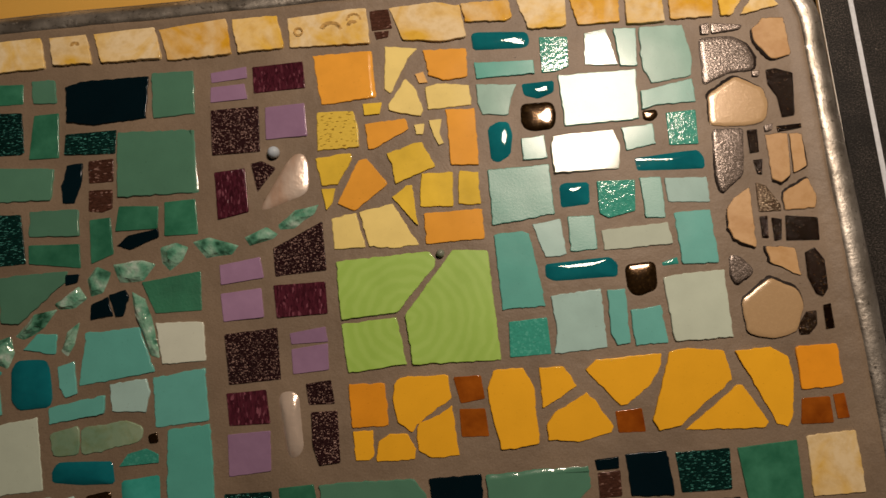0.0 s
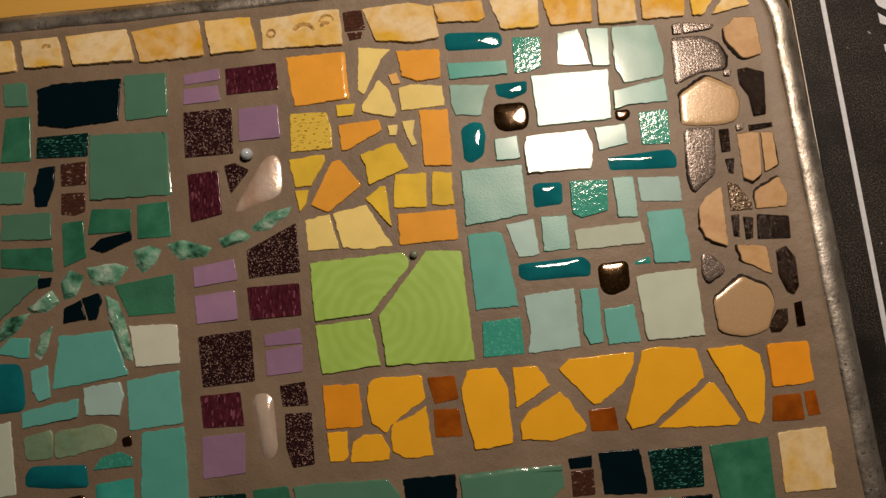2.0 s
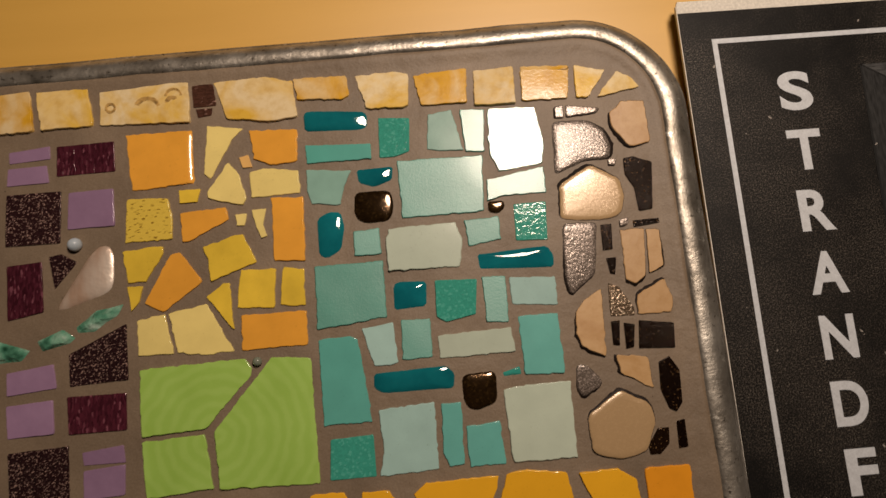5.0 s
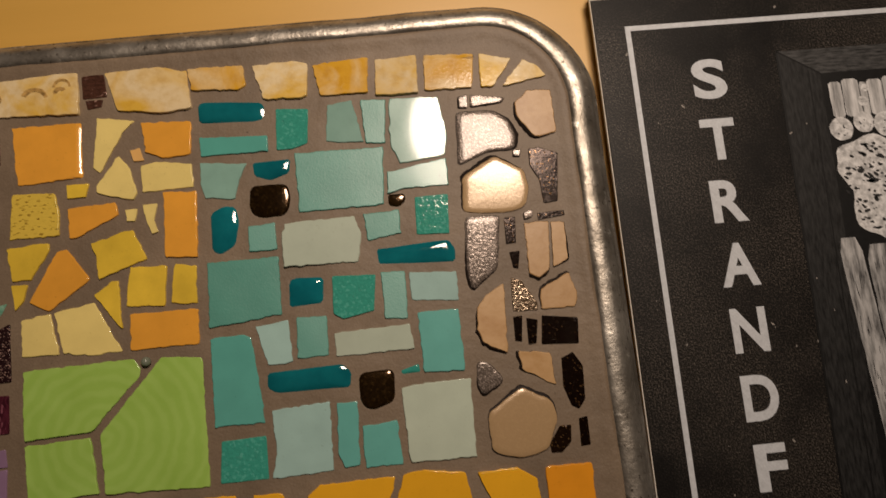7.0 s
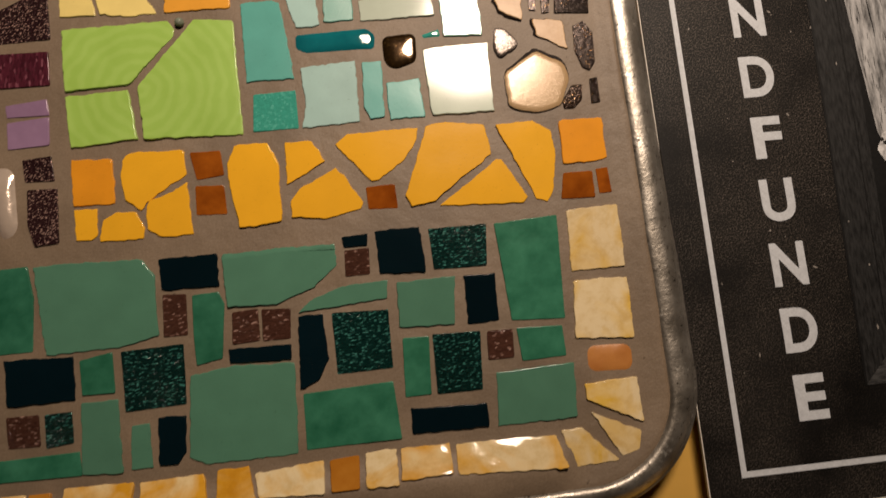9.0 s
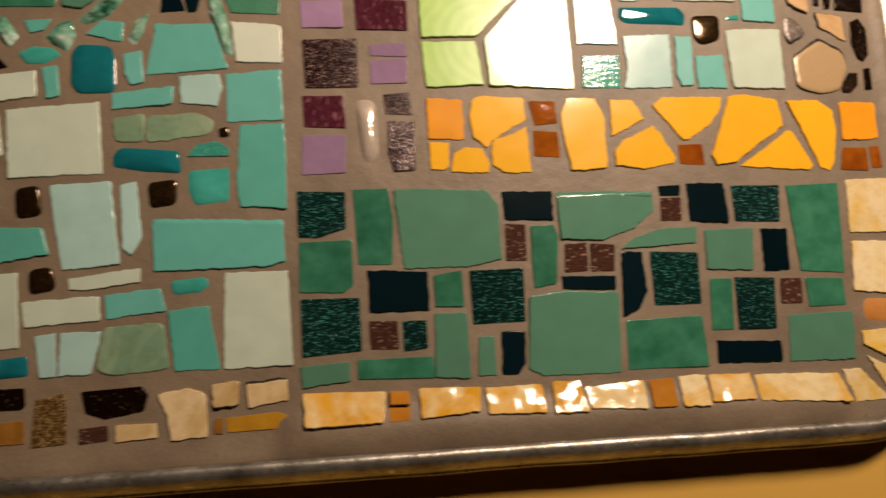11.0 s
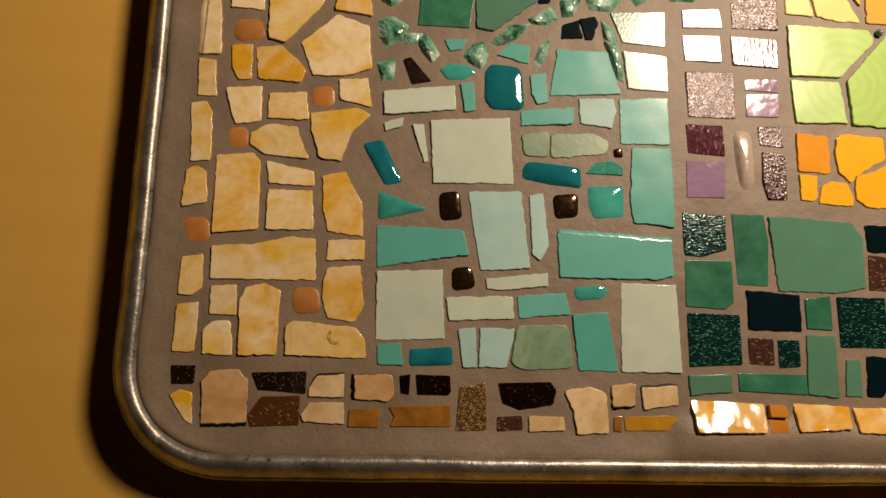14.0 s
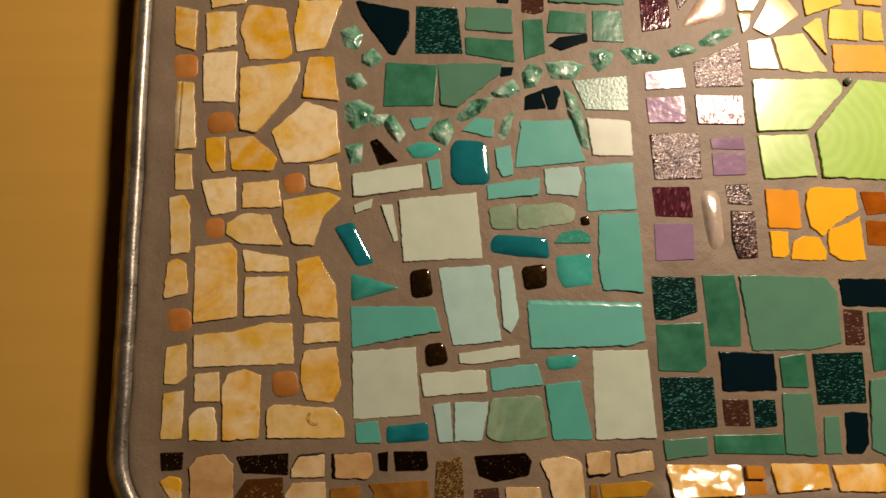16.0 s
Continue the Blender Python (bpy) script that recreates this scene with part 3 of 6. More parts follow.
    ob.matrix_basis = pose(x / 1000, y / 1000, 0.0011 * slope / 17, rng.uniform(-lean, lean) - slope, rng.uniform(-lean, lean), 0)
    if tilt:
        ob.matrix_basis = pose(x / 1000, y / 1000, 0, -tilt[1], tilt[0], 0)
    return ob


def bead(bed, x, y, r, material, label):
    bm = bmesh.new()
    bmesh.ops.create_uvsphere(bm, u_segments=20, v_segments=12, radius=r / 1000)
    ob = part("bead", bm, material, bed, label, True)
    ob.matrix_basis = pose(x / 1000, y / 1000, r * 0.25 / 1000)
    return ob


def top_border(bed):
    shard(bed, "cream", -95.4, 124.3, (-14.2, 9.3), (12.0, 7.9), (14.0, -8.5), (-11.9, -8.7), slope=3)
    shard(bed, "cream", -72.1, 124.1, (-8.7, 8.3), (6.1, 7.4), (8.6, -8.2), (-6.0, -7.5), slope=3)
    shard(bed, "cream", -46.9, 124.3, (-16.9, 8.1), (5.4, 6.6), (7.8, 3.3), (10.0, -9.2), (-12.9, -8.7), slope=3)
    shard(bed, "honey", -23.7, 121.8, (-14.6, 7.7), (11.9, 8.1), (13.4, -7.8), (-10.7, -7.9), slope=3)
    shard(bed, "cream", 0.1, 121.4, (-9.9, 7.6), (7.7, 6.6), (9.7, -7.2), (-7.6, -7.1), slope=3)
    shard(bed, "cream", 27.1, 120.6, (-15.5, 7.5), (15.1, 6.8), (15.5, -8.0), (-15.1, -6.4), slope=3)
    shard(bed, "copper", 47.3, 122.1, (-4.1, 4.3), (3.5, 4.1), (4.3, -4.1), (-3.7, -4.3))
    shard(bed, "copper", 47.4, 115.8, (-2.9, 1.5), (2.9, 1.4), (2.3, -1.2), (-2.3, -1.7))
    shard(bed, "cream", 66.9, 118.8, (-16.0, 7.8), (1.7, 8.4), (11.2, 5.7), (12.3, -7.5), (2.6, -8.3), (-11.8, -6.1), slope=3)
    shard(bed, "honey", 89.3, 121.1, (-11.1, 4.2), (-0.3, 4.1), (7.5, 3.7), (8.2, -3.5), (5.7, -5.0), (-10.0, -3.5), slope=3)
    shard(bed, "cream", 110.4, 119.3, (-10.8, 5.3), (3.0, 5.7), (8.1, 4.1), (6.9, -8.0), (-7.2, -7.2), slope=3)
    shard(bed, "honey", 129.7, 117.4, (-9.6, 5.5), (9.3, 6.6), (8.2, -6.2), (-7.8, -5.9), slope=3)
    shard(bed, "cream", 148.0, 116.3, (-6.8, 6.5), (7.4, 6.9), (6.8, -6.9), (-7.5, -6.5), slope=3)
    shard(bed, "honey", 165.8, 116.4, (-8.0, 7.1), (9.2, 6.1), (7.4, -6.9), (-8.6, -6.4), soft_edge=(0, 1), slope=3)
    shard(bed, "cream", 180.1, 114.7, (-3.6, 6.9), (7.7, 4.0), (-0.2, -5.8), (-3.8, -5.1), slope=3)
    shard(bed, "cream", 192.6, 113.5, (-9.3, -4.5), (-1.0, 4.6), (4.0, 1.8), (6.3, -2.0), slope=3)


def yellow_panel(bed):
    shard(bed, "orange", 32.3, 100.4, (-11.9, 9.9), (11.2, 9.5), (10.9, -9.2), (-10.1, -10.2), soft_edge=(1, 0))
    shard(bed, "paleyellow", 51.9, 102.1, (-3.8, 8.9), (8.3, 6.6), (4.4, 3.0), (-3.4, -10.3), (-5.5, -8.2))
    shard(bed, "orange", 70.4, 100.6, (-8.1, 7.4), (8.4, 6.3), (7.6, -5.0), (-0.9, -5.7), (-6.9, -3.0))
    shard(bed, "peach", 60.6, 96.9, (-2.2, 1.7), (0.9, 2.5), (2.3, -2.0), (-1.0, -2.1))
    shard(bed, "paleyellow", 54.4, 88.2, (0.4, 9.2), (3.6, 4.6), (5.8, -3.8), (4.6, -6.2), (-7.0, -3.0), (-7.3, -0.8))
    shard(bed, "paleyellow", 69.3, 89.6, (-7.7, 3.6), (-2.9, 4.5), (8.9, 2.7), (9.1, -5.3), (-7.3, -5.4))
    shard(bed, "yellow", 41.2, 86.7, (-3.3, 2.3), (3.7, 2.1), (2.6, -2.3), (-3.1, -2.2))
    shard(bed, "yellowspeck", 28.9, 80.0, (-8.5, 7.8), (5.3, 6.6), (6.2, 0.4), (6.3, -7.6), (-9.4, -7.3))
    shard(bed, "orange", 44.9, 76.6, (-7.0, 4.6), (8.4, 5.2), (9.2, 0.9), (-4.3, -5.5), (-6.3, -5.3))
    shard(bed, "paleyellow", 58.1, 76.9, (-1.8, 1.9), (1.9, 1.9), (1.2, -2.0), (-1.4, -1.8))
    shard(bed, "paleyellow", 64.7, 74.8, (-2.9, 5.2), (1.9, 5.1), (0.7, -0.5), (1.9, -4.2), (0.1, -4.8), (-1.7, -0.9))
    shard(bed, "orange", 73.7, 72.4, (-5.2, 11.2), (5.6, 10.5), (5.0, -11.3), (-5.4, -10.4))
    shard(bed, "yellow", 52.0, 65.0, (-6.9, 4.0), (6.4, 7.3), (10.6, -2.9), (-4.9, -8.0), (-5.3, -0.3))
    shard(bed, "yellow", 25.7, 65.3, (-7.2, 4.6), (6.2, 5.4), (6.3, 2.5), (0.4, -6.2), (-5.6, -6.2))
    shard(bed, "yellow", 22.6, 54.5, (-2.5, 3.4), (2.4, 3.1), (1.3, -1.8), (-1.2, -4.8))
    shard(bed, "orange", 34.7, 58.6, (-0.3, 9.0), (2.7, 9.3), (10.0, -1.3), (-3.1, -10.1), (-9.3, -6.9))
    shard(bed, "yellow", 51.1, 51.2, (-5.5, 1.0), (0.3, 4.9), (2.3, 4.7), (3.0, -10.5))
    shard(bed, "yellow", 62.2, 53.3, (-5.1, 6.7), (6.5, 6.0), (5.4, -6.9), (-6.7, -5.7))
    shard(bed, "yellow", 74.1, 52.9, (-3.1, 6.9), (3.9, 5.6), (3.7, -6.8), (-4.6, -5.6))
    shard(bed, "paleyellow", 28.1, 40.9, (-5.3, 5.5), (3.8, 7.0), (6.4, -6.4), (-4.9, -6.0))
    shard(bed, "paleyellow", 42.6, 39.9, (-9.4, 8.2), (2.9, 9.8), (11.3, -6.2), (2.1, -6.7), (-6.9, -5.2))
    shard(bed, "orange", 67.1, 39.1, (-10.6, 5.9), (10.8, 5.4), (10.5, -5.8), (-10.7, -5.6))
    shard(bed, "lime", 44.3, 22.4, (-21.0, 8.1), (13.0, 8.6), (15.1, 5.7), (14.2, 3.0), (-0.5, -12.4), (-20.8, -13.0))
    shard(bed, "lime", 34.2, -0.4, (-10.8, 8.3), (9.1, 8.7), (11.3, -7.9), (-9.6, -9.1))
    shard(bed, "lime", 63.3, 9.9, (2.3, 20.6), (15.0, 19.3), (15.5, -20.2), (-15.8, -18.7), (-16.9, -1.0))


def orange_row(bed):
    shard(bed, "tangerine", 30.8, -21.1, (-6.4, 7.9), (6.3, 7.0), (6.6, -7.7), (-6.4, -7.2))
    shard(bed, "sun", 47.8, -21.9, (-7.4, 7.2), (-4.8, 9.2), (11.8, 8.3), (12.1, 0.2), (7.3, -2.4), (-0.7, -7.6), (-2.6, -10.1), (-7.4, -5.9), (-8.3, 1.2))
    shard(bed, "sun", 52.5, -33.2, (-5.9, 1.2), (-5.0, 4.2), (2.4, 6.3), (7.4, 9.2), (8.2, -7.9), (-1.1, -7.8), (-6.0, -5.0))
    shard(bed, "amber", 66.7, -19.0, (-5.5, 4.6), (4.3, 4.2), (4.9, -4.0), (-3.8, -4.8))
    shard(bed, "amber", 66.8, -30.7, (-4.6, 5.1), (4.5, 4.5), (4.9, -5.1), (-4.8, -4.5))
    shard(bed, "sun", 28.4, -35.4, (-3.8, 6.0), (3.3, 5.7), (2.9, -3.4), (1.2, -4.4), (-3.6, -3.9))
    shard(bed, "sun", 38.5, -36.3, (-6.7, -2.5), (-5.2, 2.5), (-0.9, 5.1), (5.0, 4.2), (7.2, -0.7), (7.0, -4.5), (-6.5, -4.2))
    shard(bed, "sun", 80.3, -27.1, (-7.6, 7.8), (-4.5, 13.7), (5.9, 13.4), (8.8, 5.9), (8.4, -12.5), (1.0, -13.8), (-5.0, -13.5), (-7.1, -1.0))
    shard(bed, "sun", 96.7, -19.8, (-5.1, 5.7), (3.6, 5.1), (7.2, -2.1), (-5.7, -8.7))
    shard(bed, "sun", 103.4, -33.8, (-11.4, -0.1), (-8.1, 3.9), (3.8, 9.4), (6.2, 6.6), (11.4, -2.8), (10.8, -4.8), (-1.2, -6.9), (-11.5, -5.3))
    shard(bed, "sun", 122.4, -20.7, (-14.8, 4.0), (-10.6, 7.2), (12.6, 7.1), (11.8, 3.2), (7.0, -3.4), (-1.6, -9.0), (-4.3, -9.2))
    shard(bed, "amber", 120.9, -35.5, (-4.8, 3.8), (4.6, 4.0), (4.9, -4.2), (-4.7, -3.6))
    shard(bed, "sun", 141.9, -27.0, (-4.1, 13.8), (2.1, 14.4), (14.9, 12.4), (16.2, 2.1), (-0.6, -9.2), (-3.5, -11.5), (-11.6, -12.8), (-13.4, -9.1))
    shard(bed, "sun", 173.4, -28.7, (-12.9, 13.3), (-0.6, 13.8), (5.3, 9.8), (5.9, 0.7), (3.4, -10.8), (1.2, -14.1), (-2.3, -12.8))
    shard(bed, "sun", 158.9, -35.4, (-19.8, -5.0), (0.6, 8.5), (2.3, 8.3), (9.3, -4.9), (7.6, -6.9))
    shard(bed, "tangerine", 189.6, -24.9, (-7.8, 8.9), (6.9, 8.6), (6.7, -5.5), (2.6, -6.1), (-8.3, -5.9))
    shard(bed, "amber", 185.3, -38.3, (-4.4, 4.6), (5.4, 4.3), (5.2, -4.7), (-6.2, -4.2))
    shard(bed, "amber", 194.0, -37.6, (-2.1, 4.1), (1.9, 4.3), (2.2, -4.2), (-2.0, -4.2))


def aqua_panel(bed):
    shard(bed, "teal", 93.8, 108.7, (-12.8, 3.7), (-10.9, 4.5), (9.0, 3.0), (10.3, 0.4), (10.1, -3.9), (7.1, -4.8), (-12.7, -2.9))
    shard(bed, "glitter", 111.6, 100.0, (-4.9, 8.5), (5.9, 7.6), (4.8, -4.4), (-0.3, -5.9), (-5.5, -5.8))
    shard(bed, "seafoam", 128.4, 101.7, (-4.5, 6.4), (3.8, 7.5), (6.6, -7.7), (-5.9, -6.2))
    shard(bed, "ripple", 139.1, 100.9, (-4.0, 8.0), (4.5, 7.3), (2.9, -7.9), (-3.4, -7.4))
    shard(bed, "seafoam", 153.4, 96.2, (-8.7, 12.1), (7.8, 11.5), (9.5, -0.7), (8.3, -9.2), (-7.2, -10.8), (-9.7, -2.9), tilt=(0.7, -0.3))
    shard(bed, "aqua", 92.3, 97.2, (-11.3, 3.7), (11.2, 2.2), (11.1, -3.1), (-11.0, -2.8))
    shard(bed, "seafoam", 87.4, 85.4, (-6.6, 6.8), (8.6, 5.1), (5.9, -0.1), (4.3, -6.5), (-5.6, -5.3), (-6.6, 0.0))
    shard(bed, "teal", 103.8, 87.6, (-6.5, 3.5), (6.8, 3.5), (6.1, -1.5), (-0.5, -3.8), (-5.9, -1.8))
    shard(bed, "gold", 102.9, 76.7, (-6.5, 6.4), (6.1, 5.9), (6.6, -0.3), (5.0, -4.8), (-4.1, -5.1), (-7.2, -2.2))
    shard(bed, "ripple", 126.2, 82.3, (-14.4, 10.2), (15.0, 9.6), (13.6, -9.9), (-14.2, -9.9))
    shard(bed, "ripple", 150.6, 79.7, (-9.0, 3.3), (11.1, 6.3), (11.1, -2.8), (-3.8, -2.8), (-9.4, -4.0))
    shard(bed, "gold", 144.1, 73.3, (-2.9, 2.2), (2.6, 2.1), (2.9, -0.4), (0.3, -2.4), (-2.9, -1.5))
    shard(bed, "glitter", 155.1, 67.3, (-5.2, 6.5), (5.9, 6.4), (4.9, -6.8), (-5.7, -6.1))
    shard(bed, "teal", 87.9, 69.6, (-4.8, 5.4), (-0.5, 7.8), (4.0, 7.4), (5.1, 1.8), (3.2, -6.2), (-2.3, -9.0), (-4.9, -7.3))
    shard(bed, "ripple", 99.5, 65.3, (-4.4, 4.0), (4.3, 4.5), (4.5, -4.4), (-4.5, -4.1))
    shard(bed, "mint", 118.2, 62.7, (-11.3, 6.5), (11.4, 6.9), (13.1, 0.7), (11.6, -8.3), (-12.3, -7.9), (-12.5, 2.1), tilt=(1.7, 1.7))
    shard(bed, "ripple", 138.7, 65.7, (-6.2, 4.0), (5.6, 4.3), (5.8, -3.5), (-5.3, -4.9))
    shard(bed, "teal", 149.9, 55.1, (-16.3, 3.5), (9.8, 3.5), (11.7, 0.1), (11.2, -4.1), (-16.4, -3.0))
    shard(bed, "ripple", 92.7, 48.8, (-11.2, 10.0), (11.6, 9.9), (11.3, -9.0), (-11.7, -11.0))
    shard(bed, "teal", 111.3, 47.1, (-4.8, 3.2), (-2.9, 4.3), (6.9, 3.5), (6.2, -5.0), (-5.4, -6.0))
    shard(bed, "glitter", 126.5, 42.5, (-5.7, 7.9), (8.3, 7.0), (6.8, -4.5), (-3.2, -6.2), (-6.2, -4.2))
    shard(bed, "ripple", 140.3, 42.3, (-3.8, 7.8), (4.0, 7.5), (3.6, -8.0), (-3.7, -7.3))
    shard(bed, "pale", 153.2, 43.8, (-7.6, 5.2), (7.8, 4.1), (7.5, -5.4), (-7.7, -3.9))
    shard(bed, "pale", 102.1, 29.6, (-6.6, 7.2), (3.9, 8.3), (4.4, -4.8), (1.7, -5.4), (-3.5, -5.2))
    shard(bed, "ripple", 113.1, 31.7, (-4.6, 6.5), (5.0, 6.3), (4.7, -6.3), (-5.1, -6.5))
    shard(bed, "mint", 132.4, 28.5, (-12.3, 3.7), (12.0, 4.0), (12.6, -3.9), (-12.2, -3.8))
    shard(bed, "aqua", 153.7, 26.2, (-6.8, 9.6), (6.7, 9.7), (6.5, -10.0), (-6.4, -9.3))
    shard(bed, "aqua", 88.9, 23.5, (-7.7, 11.2), (2.5, 11.4), (5.1, 10.3), (7.8, -16.4), (-7.7, -16.5))
    shard(bed, "teal", 111.1, 18.5, (-13.2, 3.7), (11.0, 3.9), (13.5, 1.1), (12.7, -3.9), (-10.5, -3.4), (-13.5, -1.4))
    shard(bed, "gold", 131.5, 12.6, (-5.1, 6.3), (6.3, 6.6), (5.9, -3.6), (-1.9, -5.9), (-5.2, -3.4))
    shard(bed, "turquoise", 143.0, 18.0, (-3.2, 0.2), (2.8, 1.8), (3.1, -0.9), (-2.8, -1.1))
    shard(bed, "mint", 149.2, 3.8, (-9.6, 8.9), (-5.5, 9.7), (12.4, 9.7), (11.7, -14.3), (-9.1, -14.0))
    shard(bed, "pale", 105.9, -0.2, (-7.1, 10.6), (11.0, 11.4), (10.7, -9.6), (-8.3, -9.9), (-6.4, -2.6))
    shard(bed, "aqua", 121.6, -0.6, (-2.4, 10.9), (4.0, 10.8), (3.1, -8.5), (-1.4, -8.9), (-3.3, -4.2))
    shard(bed, "aqua", 132.0, -3.6, (-5.7, 6.2), (5.3, 6.8), (6.0, -6.7), (-5.6, -6.3))
    shard(bed, "glitter", 89.5, -3.5, (-6.6, 6.2), (7.1, 6.5), (7.1, -6.5), (-7.6, -6.3))


def brown_panel(bed):
    shard(bed, "bronze", 169.5, 104.9, (-1.4, 1.9), (1.7, 2.4), (1.4, -2.3), (-1.6, -2.0), bare=190)
    shard(bed, "bronze", 177.5, 104.7, (-5.5, 2.5), (6.3, 0.4), (5.1, -1.1), (-5.8, -1.8), bare=270)
    shard(bed, "bronze", 177.3, 92.6, (-10.8, 8.8), (1.2, 8.6), (6.5, 5.0), (8.6, -1.0), (7.7, -5.7), (-1.4, -5.9), (-11.8, -9.8), bare=350)
    shard(bed, "tan", 192.9, 99.3, (-1.2, 7.5), (6.9, 7.2), (6.8, -7.9), (-0.4, -9.2), (-6.1, -1.0), (-5.9, 3.5), bare=215)
    shard(bed, "glosstan", 178.6, 73.5, (-12.3, 5.4), (-0.9, 11.7), (8.7, 5.5), (9.2, -1.2), (7.2, -6.7), (1.4, -8.0), (-13.3, -6.7), bare=125)
    shard(bed, "brown", 193.2, 78.4, (-3.7, 8.0), (-0.3, 8.3), (6.1, 5.8), (3.9, -10.7), (-0.9, -11.0), (-1.3, -2.7), (-3.9, 2.3))
    shard(bed, "bronze", 185.5, 85.4, (-1.2, 1.2), (1.6, 0.9), (0.9, -1.3), (-1.3, -0.8))
    shard(bed, "bronze", 169.5, 53.1, (-3.8, 12.2), (7.6, 11.6), (5.2, -5.5), (-3.9, -11.9), (-5.1, -6.4))
    shard(bed, "brown", 180.1, 59.5, (-1.6, 4.3), (2.1, 4.3), (1.4, -4.3), (-1.9, -4.4))
    shard(bed, "bronze", 186.7, 64.1, (-1.6, 1.0), (1.7, 1.4), (1.4, -0.8), (-1.5, -1.6))
    shard(bed, "brown", 194.2, 63.4, (-4.5, 0.9), (4.3, 1.0), (4.5, -0.5), (-4.4, -1.4))
    shard(bed, "tan", 188.2, 51.1, (-3.2, 10.3), (4.8, 10.1), (3.1, -5.9), (-0.9, -8.3), (-3.9, -6.2), bare=265)
    shard(bed, "tan", 195.7, 52.6, (-1.9, 8.3), (2.4, 7.9), (2.0, -4.4), (0.6, -5.2), (-3.1, -6.7), bare=340)
    shard(bed, "brown", 180.5, 49.6, (-1.6, 2.7), (1.8, 2.8), (0.7, -3.0), (-0.9, -2.5))
    shard(bed, "silverspark", 181.9, 37.3, (-3.6, 6.7), (-0.1, 5.1), (4.1, -2.5), (3.8, -4.8), (-4.2, -4.4))
    shard(bed, "tan", 193.8, 37.0, (-6.5, 2.2), (3.5, 6.7), (5.4, 0.2), (4.5, -4.6), (-6.8, -4.4), bare=120)
    shard(bed, "tan", 169.8, 31.6, (-3.5, 3.3), (-0.3, 7.5), (6.1, 10.8), (4.7, -11.5), (-2.9, -7.3), (-4.2, -2.8), bare=225)
    shard(bed, "brown", 178.7, 27.3, (-1.2, 3.9), (1.8, 4.0), (0.7, -4.2), (-1.4, -3.7))
    shard(bed, "brown", 183.1, 26.0, (-1.4, 4.4), (2.2, 3.5), (0.9, -3.8), (-1.7, -4.1))
    shard(bed, "brown", 192.1, 25.4, (-5.3, 5.3), (6.3, 3.5), (5.5, -4.9), (-6.5, -3.8))
    shard(bed, "tan", 183.1, 15.4, (-5.4, 4.8), (4.9, 3.3), (5.3, -7.1), (-4.7, -1.0), bare=170)
    shard(bed, "bronze", 167.4, 13.2, (-3.3, 5.2), (0.6, 4.5), (4.5, -0.4), (4.3, -2.1), (-2.4, -5.6), (-3.7, -1.7), bare=250)
    shard(bed, "brown", 194.2, 8.8, (-2.9, 7.8), (0.9, 9.4), (3.6, 4.6), (2.9, -5.7), (0.7, -8.4), (-1.6, -7.0), (-3.5, -0.8))
    shard(bed, "glosstan", 177.2, -2.9, (-11.5, 4.8), (0.1, 11.9), (9.1, 6.8), (10.6, 1.4), (6.1, -8.3), (-3.2, -9.6), (-11.1, -6.9), bare=88)
    shard(bed, "brownspark", 187.8, -8.6, (-3.7, -0.8), (0.1, 4.3), (3.8, 4.4), (3.1, -0.7), (-0.0, -3.6), (-3.4, -3.6))
    shard(bed, "brown", 195.5, -6.7, (-1.2, 4.1), (1.5, 4.5), (1.4, -4.2), (-1.6, -4.4))


